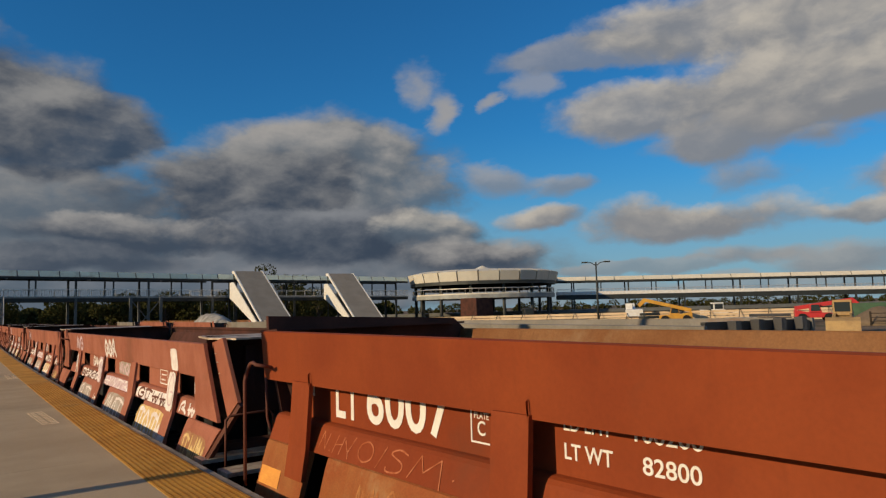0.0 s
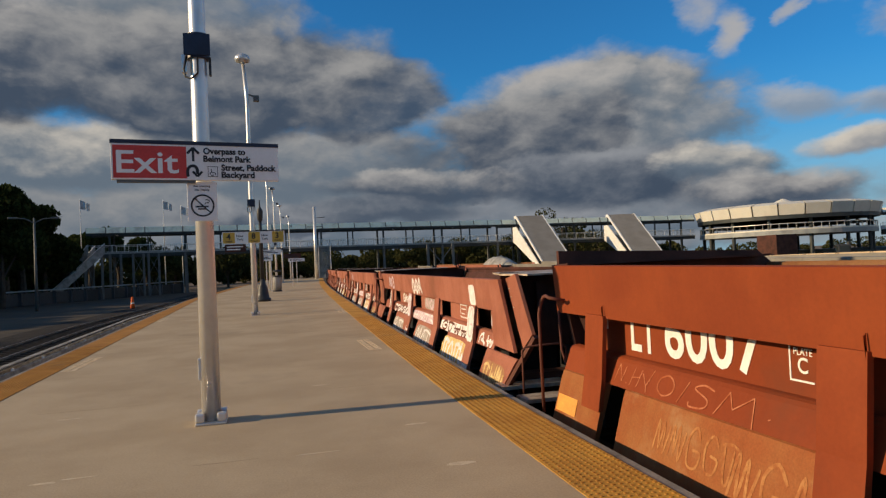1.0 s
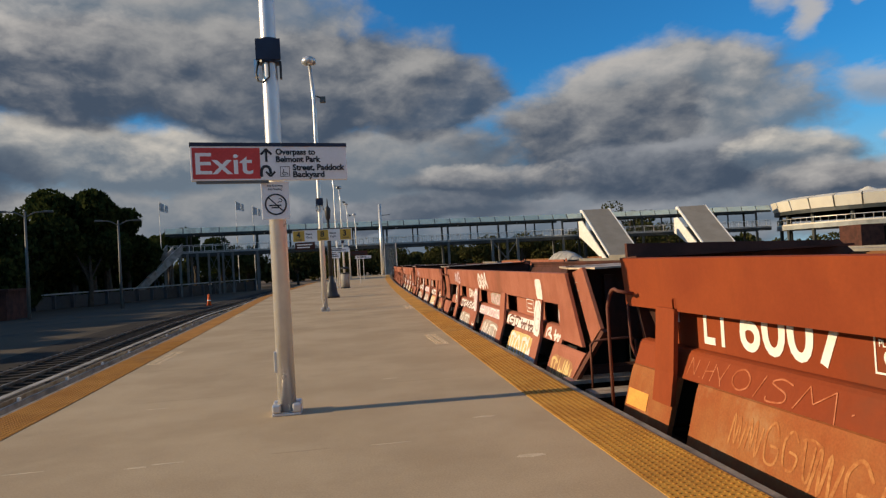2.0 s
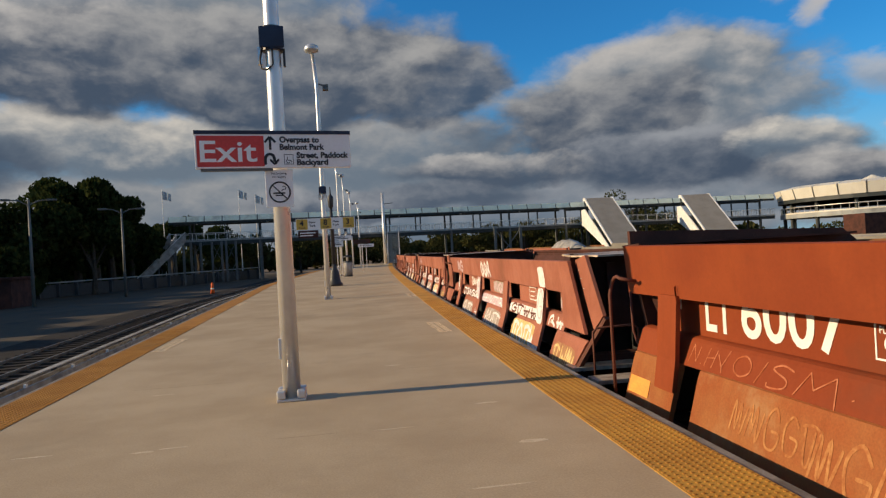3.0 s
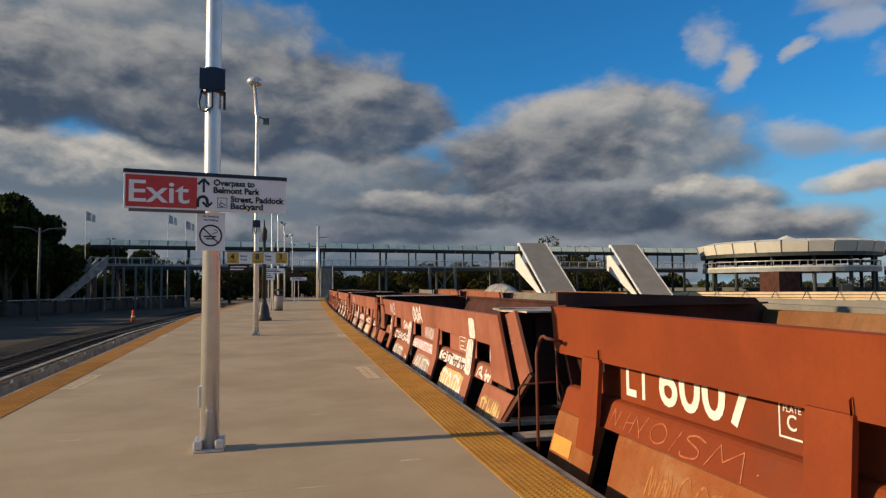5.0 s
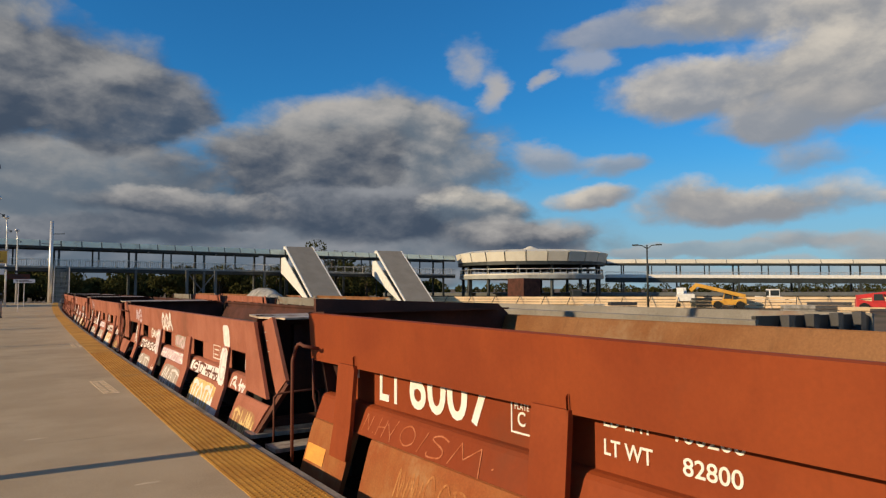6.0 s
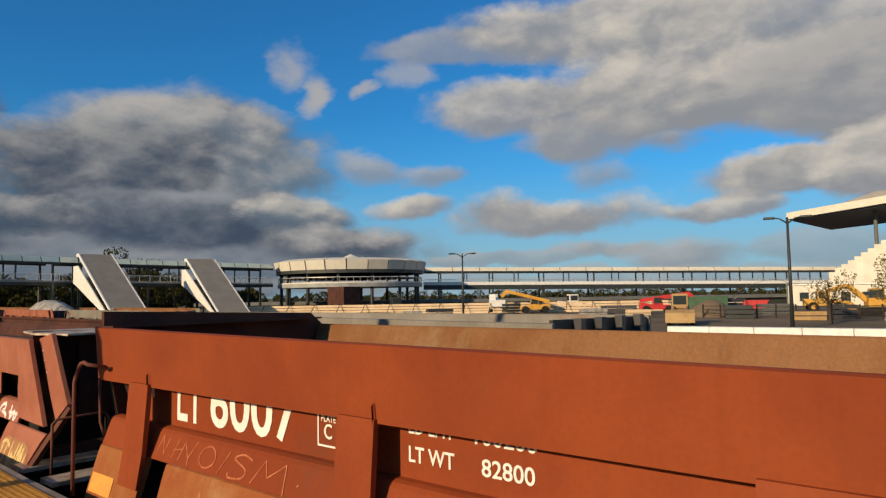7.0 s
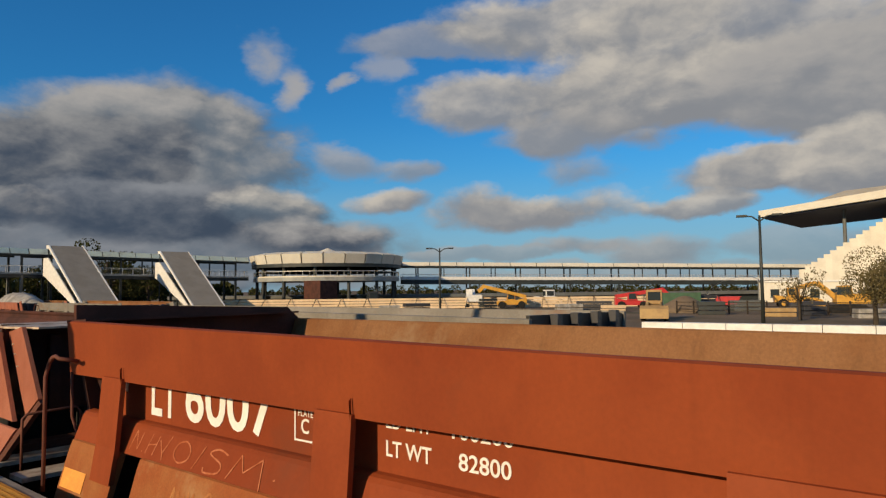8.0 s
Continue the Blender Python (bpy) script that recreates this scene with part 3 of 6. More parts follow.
def track(name, cx, label, y0=Y0, y1=Y1, sleepers=True):
    tr = thing(name, label, "railway track", kind="structure")
    for s in (-1, 1):
        part("rail", strip(lambda y: cx(y) + s * 0.7175 - 0.035, lambda y: cx(y) + s * 0.7175 + 0.035, GROUND + 0.06, RAIL, y0, y1, 3), "rail", tr)
    if sleepers:
        sl = Geo().box(-1.3, -0.11, 0, 1.3, 0.11, 0.14).mesh("sleeper", "wood")
        y = y0
        while y < min(y1, 70):
            part("sleeper", sl, "wood", tr, m=pose(cx(y), y, GROUND - 0.07))
            y += 0.75
    return tr


TRACK_R = lambda y: edge_r(y) + 2.04
track("track_1", TRACK_R, "worn steel rails on timber sleepers under wagons")
track("track_2", lambda y: TRACK_R(y) + 4.3, "worn steel rails on timber sleepers")
track("track_5", lambda y: TRACK_R(y) + 13.0, "worn steel rails on timber sleepers", 20, Y1, False)
track("track_3", lambda y: edge_l(y) - 1.75, "worn steel rails on timber sleepers beside platform")
track("track_4", lambda y: edge_l(y) - 5.9, "worn steel rails on timber sleepers")
third = thing("third_rail", "covered third rail with pale protection board", "third rail", kind="structure")
T3 = lambda y: edge_l(y) - 3.25
part("cover_board", strip(lambda y: T3(y) - 0.10, lambda y: T3(y) + 0.08, -0.92, -0.895), "cover", third)
part("conductor", strip(lambda y: T3(y) - 0.04, lambda y: T3(y) + 0.04, -1.12, -1.02), "rail", third)
part("foot_board", strip(lambda y: T3(y) + 0.30, lambda y: T3(y) + 0.36, GROUND, -1.02), "cover", third)
for k in range(26):
    y = -4 + 3.0 * k
    part("bracket", Geo().box(T3(y) - 0.22, y, GROUND, T3(y) - 0.10, y + 0.10, -0.92), "black", third)
    part("insulator", Geo().box(T3(y) + 0.30, y, -1.02, T3(y) + 0.36, y + 0.10, -0.94), "white", third)

# ---- dump wagons ----
LIP, HALF = -1.56, 6.85       # x of the near side lip, half of the wagon's length at the rim


def smooth_line(pts, n=5):
    """A rounded line through the given points."""
    if len(pts) < 3:
        return list(pts)
    q = [pts[0]] + list(pts) + [pts[-1]]
    out = []
    for i in range(1, len(q) - 2):
        p0, p1, p2, p3 = q[i - 1:i + 3]
        for k in range(n):
            t = k / n
            out.append(tuple(0.5 * (2 * p1[j] + (p2[j] - p0[j]) * t + (2 * p0[j] - 5 * p1[j] + 4 * p2[j] - p3[j]) * t * t + (3 * p1[j] - p0[j] - 3 * p2[j] + p3[j]) * t ** 3) for j in (0, 1)))
    return out + [pts[-1]]


def strokes(paths, t, lift=0.0):
    """Hand-drawn lines of width t in the xz plane; lift staggers the strokes so that they don't share a plane."""
    g = Geo()
    for i, pts in enumerate(paths):
        pts = smooth_line(pts)
        o, n = len(g.v), len(pts)
        y = -lift * i
        for k, (a, b) in enumerate(pts):
            (c, d), (e, f) = pts[max(k - 1, 0)], pts[min(k + 1, n - 1)]
            ln = math.hypot(e - c, f - d) or 1
            w = t / 2 * (0.75 if k in (0, n - 1) else 1.0)
            nx, nz = -(f - d) / ln * w, (e - c) / ln * w
            g.v += [(a + nx, y, b + nz), (a - nx, y, b - nz)]
        g.f += [(o + 2 * k, o + 2 * k + 1, o + 2 * k + 3, o + 2 * k + 2) for k in range(n - 1)]
    return g


# loops, hooks and waves that a tag is made of, each in a unit square
MARKS = [[[(0.0, 0.1), (0.25, 0.95), (0.4, 0.2), (0.6, 0.9), (0.75, 0.1), (1.05, 0.8)]], [[(0.9, 0.75), (0.55, 1.0), (0.15, 0.7), (0.3, 0.15), (0.8, 0.1), (0.95, 0.45), (0.5, 0.5)]], [[(0.0, 0.85), (0.5, 0.95), (1.05, 0.8)], [(0.15, 0.9), (0.3, 0.1), (0.6, 0.05), (0.7, 0.85)]],
         [[(0.1, 1.0), (0.3, 0.05), (0.5, 0.6), (0.75, 0.0), (0.9, 1.0)], [(0.0, 0.45), (1.0, 0.55)]], [[(0.5, 0.95), (0.1, 0.5), (0.5, 0.05), (0.9, 0.5), (0.5, 0.95)], [(0.5, 0.5), (1.1, 0.15)]], [[(0.15, 0.0), (0.1, 0.7), (0.4, 1.0), (0.55, 0.55), (0.3, 0.4), (0.7, 0.3), (1.0, 0.0)]]]


def tag_paths(rnd, width, height, n):
    out = []
    for i in range(n):
        x0, w = -width / 2 + width * i / n, width / n * 0.92
        lean = rnd.uniform(0.0, 0.15) * w
        for q in rnd.choice(MARKS):
            out.append([(x0 + w * a + lean * b + rnd.uniform(-0.03, 0.03) * w, height * (b + rnd.uniform(-0.04, 0.04))) for a, b in q])
    return out


def spray_blob(rnd, w, h):
    """A soft-cornered patch of paint with a wavering edge."""
    ring = []
    for k in range(40):
        a = 2 * math.pi * k / 40
        c, s = math.cos(a), math.sin(a)
        f = 1.0 / (abs(c) ** 5 + abs(s) ** 5) ** 0.2
        j = 1.0 + rnd.uniform(-0.05, 0.03)
        ring.append((w / 2 * c * f * j, h / 2 + h / 2 * s * f * j))
    return Geo().add([(a, 0, b) for a, b in ring], [tuple(range(40))])


def ringed(ring_a, ring_b):
    """A solid between two outlines of the same count."""
    n = len(ring_a)
    return Geo().add(list(ring_a) + list(ring_b), [tuple(range(n))[::-1], tuple(range(n, 2 * n))] + [(i, (i + 1) % n, n + (i + 1) % n, n + i) for i in range(n)])


class Kind:
    """Measures of one make of wagon: rim, lip's lower edge, side panel, ledge, flap, posts along the side."""

    def __init__(self, top, low, panel, ledge, fold, foot, posts, boxed, sag):
        self.top, self.low, self.panel, self.ledge, self.fold, self.foot, self.posts, self.boxed, self.sag = top, low, panel, ledge, fold, foot, posts, boxed, sag
        self.slope = (foot[0] - fold[0]) / (fold[1] - foot[1])
        self.tilt = math.degrees(math.atan(self.slope))
        self.ledge_tilt = math.degrees(math.atan((fold[0] - 0.035 - (panel + 0.105)) / (ledge - 0.05 - fold[1])))

    def flap_x(self, z):
        return -(self.fold[0] + (self.fold[1] - z) * self.slope)


NEW = Kind(1.57, 1.005, 1.31, 0.62, (1.545, 0.33), (1.74, -0.36), [(5.66, 6.05), (2.51, 2.88), (-0.6, 0.115), (-3.6, -3.25), (-6.0, -5.65)], False, 0.0075)
OLD = Kind(1.37, 0.865, 1.385, 0.51, (1.59, 0.255), (1.79, -0.36), [(4.30, 4.80), (0.82, 1.32), (-2.50, -2.05), (-5.45, -5.02)], True, 0.0)


def dump_car(m, paint, flap, inner, label, group="", raised=True, kind=NEW):
    K = kind
    car = thing("dump_car", label, "railway wagon", m, group)
    T, L, H = K.top, K.low, HALF
    lean = lambda x, z, k: (1 if k == 0 else -1) * (T - z) * 0.04
    # side lips: deep plates with a folded top edge and a turned-in bottom
    for s in (1, -1):
        sec = [(LIP + 0.045, L), (LIP, T - 0.01), (LIP + 0.03, T), (LIP + 0.07, T), (LIP + 0.07, T - 0.05), (LIP + 0.05, T - 0.09), (LIP + 0.09, L)]
        drop = 0.0 if s == 1 else -0.09 if not K.boxed else 0.07
        g = Geo().along_y([(s * x, z + drop) for x, z in sec], -H, H)
        # the near rim sags a little along its length
        g.v = [(x, y, z - (H - y) * K.sag if z > T - 0.27 and s == 1 else z) for x, y, z in g.v]
        part("side_lip", g, paint if s == 1 else inner, car)
    # tub: sloped inner plates and floor
    part("inner_side", Geo().along_y([(1.44, T - 0.10), (1.47, T - 0.10), (1.10, 0.40), (1.06, 0.40)], -H + 0.1, H - 0.1, lean), inner, car, "bare rust-brown inner plate")
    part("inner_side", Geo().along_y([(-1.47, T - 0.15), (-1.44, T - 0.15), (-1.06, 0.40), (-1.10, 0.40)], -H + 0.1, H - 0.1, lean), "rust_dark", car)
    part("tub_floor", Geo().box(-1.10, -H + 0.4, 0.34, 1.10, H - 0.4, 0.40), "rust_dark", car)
    lift = (0.17, 0.07) if raised and not K.boxed else (0.10, 0.05) if raised else (-0.06, -0.1)
    for e in (1, -1):
        # end wall: leaning plate, raised above the side lips, with a clipped far corner and stiffeners
        ring = [(-1.30, 0.30), (1.30, 0.30), (1.62, T - 0.17), (1.33, T + lift[1]), (-1.50, T + lift[0]), (-1.50, T - 0.08)]
        yy = lambda z, o: e * (H - 0.02 - (T - z) * 0.04 + o)
        # end wall and stiffeners are coloured dark to hold the shade there
        part("end_wall", ringed([(x, yy(z, 0.0), z) for x, z in ring], [(x, yy(z, -0.06), z) for x, z in ring]), "rust_dark" if raised else "black", car, "dark leaning end plate, shade in its colour")
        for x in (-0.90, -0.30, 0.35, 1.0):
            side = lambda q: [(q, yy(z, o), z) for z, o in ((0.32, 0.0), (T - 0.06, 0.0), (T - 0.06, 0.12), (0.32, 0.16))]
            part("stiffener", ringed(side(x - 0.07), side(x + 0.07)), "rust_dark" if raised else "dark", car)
        if raised:
            zc = T + (0.02 if not K.boxed else 0.10)
            cap = [(-1.52, H - 0.35, zc), (1.3, H - 0.35, zc), (1.3, H + 0.45, zc - 0.03), (-1.25, H + 0.50, zc - 0.03), (-1.52, H + 0.10, zc - 0.02)]
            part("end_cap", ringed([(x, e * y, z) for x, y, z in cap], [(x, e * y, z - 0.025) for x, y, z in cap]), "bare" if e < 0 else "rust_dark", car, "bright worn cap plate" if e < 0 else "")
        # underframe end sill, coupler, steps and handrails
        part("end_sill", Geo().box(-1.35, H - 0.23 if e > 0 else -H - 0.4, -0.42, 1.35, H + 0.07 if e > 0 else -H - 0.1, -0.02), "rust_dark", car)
        part("coupler", Geo().beam((0, e * (H + 0.1), -0.38), (0, e * (H + 0.95), -0.38), 0.16, 0.2).box(-0.16, e * (H + 0.9) - 0.14, -0.52, 0.16, e * (H + 0.9) + 0.14, -0.24), "rust_dark", car, bevel=0.02)
        for s in (-1, 1):
            if e > 0:
                y = H - 0.05
                rail_pts = [(s * 1.80, y - 0.06, -0.15), (s * 1.78, y, 1.00)] + [(s * (1.77 - 0.01 * a), y - 0.17 * (1 - math.cos(a)), 1.00 + 0.22 * math.sin(a)) for a in (0.4, 0.8, 1.2, 1.57, 2.0)] + [(s * 1.58, y - 0.30, 1.16)]
                part("handrail", Geo().tube(rail_pts, 0.021, 8), "rust_mid", car, smooth=True)
                part("handrail", Geo().tube([(s * 1.52, y, L + 0.02), (s * 1.50, y + 0.02, 0.55), (s * 1.46, y - 0.04, 0.35), (s * 1.46, y - 0.06, -0.3)], 0.016, 8), "rust_mid", car, smooth=True)
            else:
                y = -H - 1.18
                part("grab_iron", Geo().tube([(s * 1.62, y, -0.14), (s * 1.62, y, 0.43), (s * 1.58, y - 0.02, 0.48), (s * 1.05, y - 0.02, 0.50), (s * 1.0, y - 0.02, 0.44), (s * 0.98, y - 0.02, -0.12)], 0.016, 8), "rust_mid", car, smooth=True)
            part("step", Geo().box(s * 1.3 - 0.5, e * (H + 0.6) - 0.18, -0.16, s * 1.3 + 0.5, e * (H + 0.6) + 0.18, -0.11), "bare", car, "pale grip-plate step")
            if e < 0:
                part("brace", Geo().beam((s * 1.74, -H - 0.55, -0.30), (s * 1.40, -H - 1.15, 0.60), 0.10, 0.05), "rust_mid", car)
    # side: recessed panel, rounded ledge, sloping plate, lower flaps with rounded corners, posts in front
    far_panel, far_ledge = (H - 0.31, H - 0.08) if not K.boxed else (H - 0.9, H - 0.6)
    near_end = -H + 0.38 if K.boxed else -H + 0.9
    for s in (1, -1):
        p = K.panel
        spans = [(near_end, far_panel)]
        if K.boxed:
            cuts = [near_end] + [q for a, b in reversed(K.posts) for q in (a - 0.40, b)] + [far_panel]
            spans = list(zip(cuts[::2], cuts[1::2]))
        for y0, y1 in spans:
            part("side_panel", Geo().along_y([(-s * p, L + 0.05), (-s * (p - 0.03), L + 0.05), (-s * (p - 0.03), K.ledge - 0.02), (-s * p, K.ledge)], y0, y1), paint, car)
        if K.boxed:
            # black sheet added so the openings between panels read as deep shade
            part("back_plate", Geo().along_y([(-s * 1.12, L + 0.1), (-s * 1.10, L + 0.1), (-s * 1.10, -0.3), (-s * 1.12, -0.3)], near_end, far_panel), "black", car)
        sec = [(p, K.ledge), (p + 0.045, K.ledge - 0.006), (p + 0.08, K.ledge - 0.02), (p + 0.105, K.ledge - 0.05), (K.fold[0] - 0.035, K.fold[1]), (K.fold[0] - 0.075, K.fold[1]), (p + 0.06, K.ledge - 0.06), (p - 0.03, K.ledge - 0.04)]
        part("ledge_plate", Geo().along_y([(-s * x, z) for x, z in sec], near_end, far_ledge, lambda x, z, k: 0.0 if k == 0 else -0.10 * (K.ledge - z)), paint, car, smooth=False)
        zs = [K.fold[1] + (K.foot[1] - K.fold[1]) * q for q in (0.0, 0.12, 0.3, 0.5, 0.7, 0.86, 1.0)]
        sec = [(K.fold[0] - 0.07, K.fold[1] - 0.01), (K.fold[0] - 0.03, K.fold[1] + 0.008)] + [(-K.flap_x(z) + (0.0 if i else -0.008), z) for i, z in enumerate(zs)] + [(K.foot[0] - 0.05, K.foot[1])]
        edges = K.posts + [(-H + 0.35, -H + 0.4)]
        for (a, b), (c, d) in zip(edges, edges[1:]):
            if K.boxed:
                y0, y1 = d - 0.02, a - 0.92
                dy = lambda x, z, k: (0.30 if k else -0.50) * max(0.0, (K.fold[1] - z) / 0.62) ** 2
            else:
                y0, y1 = d + 0.02, a - 0.36
                dy = lambda x, z, k: 0.0
            if y1 - y0 > 0.5:
                part("outer_flap", Geo().along_y([(-s * x, z) for x, z in sec], y0, y1, dy), flap, car, "worn lower flap plate, paler at its fold")
        for i, (a, b) in enumerate(K.posts):
            if K.boxed:
                sec_p = [(LIP + 0.015, L + 0.03), (LIP + 0.055, L + 0.03), (-K.fold[0] + 0.02, K.fold[1]), (-K.foot[0] + 0.03, K.foot[1]), (-K.foot[0] - 0.02, K.foot[1]), (-K.fold[0] - 0.03, K.fold[1])]
            else:
                sec_p = [(LIP + 0.012, L + 0.03), (LIP + 0.06, L + 0.03), (-1.55, 0.40), (-1.60, 0.05), (-1.655, 0.05), (-1.60, 0.38)]
                part("gusset", ringed([(s * x, a + 0.01, z) for x, z in ((LIP + 0.03, L - 0.3), (LIP + 0.028, L - 0.3), (LIP + 0.03, L + 0.0), (LIP - 0.002, L + 0.12), (LIP + 0.02, L + 0.14))],
                                      [(s * x, a + 0.02, z) for x, z in ((LIP + 0.03, L - 0.3), (LIP + 0.028, L - 0.3), (LIP + 0.03, L + 0.0), (LIP - 0.002, L + 0.12), (LIP + 0.02, L + 0.14))]), paint, car)
            part("side_post", Geo().along_y([(s * x, z) for x, z in sec_p], a, b), paint, car)
        # broad end plate in the plane of the lip, and the lit flange of the end frame beyond it
        if K.boxed:
            for e in (1, -1):
                for nm, x, th, pts in (("end_plate", LIP - 0.004, 0.05, [(-6.50, L - 0.01), (-6.88, T), (-7.52, 0.33), (-6.50, 0.34)]),
                                       ("end_frame", -1.42, 0.05, [(-6.80, T), (-7.28, T + 0.08), (-7.90, 0.62), (-7.50, 0.38)])):
                    part(nm, ringed([(s * x, -e * y, z) for y, z in pts], [(s * (x + th), -e * y, z) for y, z in pts]), paint, car)
                # black sheet paints the shade in the gap between lip and flange
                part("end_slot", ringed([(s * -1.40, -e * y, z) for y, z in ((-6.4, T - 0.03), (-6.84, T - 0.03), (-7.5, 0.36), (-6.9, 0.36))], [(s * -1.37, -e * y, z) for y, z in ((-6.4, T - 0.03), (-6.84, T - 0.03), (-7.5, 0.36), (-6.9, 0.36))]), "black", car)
                for z in (0.95, 1.10, 1.22):
                    y = -6.86 - (T - z) * 0.63
                    part("rivet", Geo().lathe([(0.022, 0.0), (0.015, 0.012)], s * -1.42, -e * (y - 0.05), z, 8), "bare", car)
        else:
            part("end_plate", ringed([(s * -1.53, y, z) for y, z in ((-H + 0.9, L), (-H, L), (-H - 0.5, 0.34), (-H + 0.9, 0.34))], [(s * -1.49, y, z) for y, z in ((-H + 0.9, L), (-H, L), (-H - 0.5, 0.34), (-H + 0.9, 0.34))]), paint, car)
        ends = ((5.68, 6.70, 0.0, 0.02), (-7.35, -6.0, 0.0, 0.0)) if not K.boxed else ((6.05, 7.65, 0.3, -0.3), (-7.68, -6.22, 0.42, 0.12))
        for y0, y1, d0, d1 in ends:
            part("end_flap", Geo().along_y([(-s * x, z) for x, z in sec], y0, y1, lambda x, z, k: (d1 if k else d0) * max(0.0, (K.fold[1] - z) / 0.62)), flap, car)
        part("side_sill", Geo().along_y([(s * -1.40, -0.36), (s * -1.80, -0.36), (s * -1.80, -0.44), (s * -1.40, -0.44)], -H + 0.3, H - 0.3), "rust_dark", car)
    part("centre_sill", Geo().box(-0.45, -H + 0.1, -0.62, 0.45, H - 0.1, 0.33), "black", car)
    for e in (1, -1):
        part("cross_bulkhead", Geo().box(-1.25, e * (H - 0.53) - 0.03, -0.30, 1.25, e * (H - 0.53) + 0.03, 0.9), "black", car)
    for y in (-4.6, 4.6):
        part("truck_frame", Geo().box(-1.05, y - 1.2, -0.95, -0.95, y + 1.2, -0.60).box(0.95, y - 1.2, -0.95, 1.05, y + 1.2, -0.60).box(-0.95, y - 0.2, -0.9, 0.95, y + 0.2, -0.6), "black", car)
        for o in (-0.85, 0.85):
            for s in (-1, 1):
                part("wheel", Geo().tube([(s * 0.68, y + o, RAIL + 0.42), (s * 0.78, y + o, RAIL + 0.42)], 0.42, 20), "rust_dark", car)
    return car


def car_pose(y):
    return pose(TRACK_R(y), y, 0, 0, 0, -math.degrees(math.atan((bend(y + 4) - bend(y - 4)) / 8)))


Y_CAR = 0.72
near_car = dump_car(pose(4.83, Y_CAR, 0), "rust", "rust_flap", "rust_inner", "red-brown side-dump wagon with stencilled white fleet lettering", "wagons beside the platform")


def lettering(words, y, z, h, w, x=-1.3145, bold=0.012):
    part("lettering", text_mesh(words, "letter", h, w, 0.002, bold), "letter", near_car, "white stencil lettering", m=pose(x, y - Y_CAR, z) @ FACE_LEFT)


lettering("LT", 6.24, 0.69, 0.45, 0.46, bold=0.012)
lettering("6007", 5.64, 0.70, 0.45, 1.30, bold=0.014)
lettering("LT WT", 3.13, 0.735, 0.105, 0.40)
lettering("82800", 2.51, 0.735, 0.105, 0.39)
lettering("LD LMT", 3.13, 0.925, 0.105, 0.40)
lettering("100200", 2.56, 0.925, 0.105, 0.46)
lettering("PLATE", 4.055, 0.905, 0.05, 0.17, bold=0.004)
lettering("C", 4.02, 0.78, 0.11, 0.09)
part("lettering_frame", Geo().box(0.0, -0.004, 0, 0.014, 0, 0.30).box(0.014, -0.004, 0, 0.22, 0, 0.014), "letter", near_car, m=pose(-1.312, 4.10 - Y_CAR, 0.715) @ FACE_LEFT)
for y in (7.20, 6.76):
    part("lettering_bar", Geo().box(0.0, -0.004, 0, 0.05, 0, 0.15), "letter", near_car, m=pose(-1.312, y - Y_CAR, 0.86) @ FACE_LEFT)


def on_ledge(car_kind, y, up=0.02):
    """Pose for marks on the sloping plate under the ledge; up is measured along the slope from its foot."""
    K = car_kind
    return pose(-(K.fold[0] - 0.035) - 0.003, y, K.fold[1]) @ FACE_LEFT @ pose(0, 0, 0, -K.ledge_tilt, 0, 0) @ pose(0, 0, up)


def on_flap(car_kind, y, z, proud=0.003):
    K = car_kind
    return pose(K.flap_x(z) - proud, y, z) @ FACE_LEFT @ pose(0, 0, 0, -K.tilt, 0, 0)


# chalked scrawl along the sloped plate under the number
chalk_paths = [[(0.13, 0.0), (0.17, 0.2)], [(0.17, 0.2), (0.25, 0.02)], [(0.25, 0.02), (0.28, 0.19)], [(0.33, 0.01), (0.34, 0.02)], [(0.39, 0.0), (0.43, 0.2)], [(0.50, 0.0), (0.54, 0.19)], [(0.40, 0.09), (0.53, 0.11)], [(0.56, 0.16), (0.64, 0.04)], [(0.64, 0.04), (0.72, 0.22)], [(0.64, 0.04), (0.66, -0.02)],
               [(0.8, 0.1), (0.84, 0.17), (0.94, 0.2), (1.02, 0.13), (1.0, 0.04), (0.9, 0.0), (0.82, 0.04), (0.8, 0.1)], [(1.1, -0.02), (1.20, 0.2)], [(1.50, 0.17), (1.38, 0.2), (1.28, 0.15), (1.44, 0.08), (1.42, 0.0), (1.26, -0.02), (1.24, 0.02)],
               [(1.54, -0.02), (1.66, 0.2)], [(1.66, 0.2), (1.72, 0.06)], [(1.72, 0.06), (1.90, 0.2)], [(1.90, 0.2), (1.94, -0.06)], [(2.06, 0.06), (2.08, 0.07)]]
tagged(part("chalk_scrawl", strokes([[(a * 1.12, b * 0.92) for a, b in q] for q in chalk_paths], 0.015, 0.0002), "chalk", near_car, "pale chalked scrawl", m=on_ledge(NEW, 6.46 - Y_CAR, 0.05)), kind="stuff")
rnd = random.Random(4)
tagged(part("chalk_tag", strokes(tag_paths(rnd, 1.1, 0.34, 5), 0.022, 0.0002), "chalk_faint", near_car, "faded scribbled tag", m=on_flap(NEW, 4.85 - Y_CAR, -0.10)), kind="stuff")
tagged(part("spray_tag", strokes(tag_paths(rnd, 0.9, 0.42, 3), 0.03, 0.0002), "chalk_faint", near_car, "faded scribbled tag", m=on_flap(NEW, 3.95 - Y_CAR, -0.22)), kind="stuff")
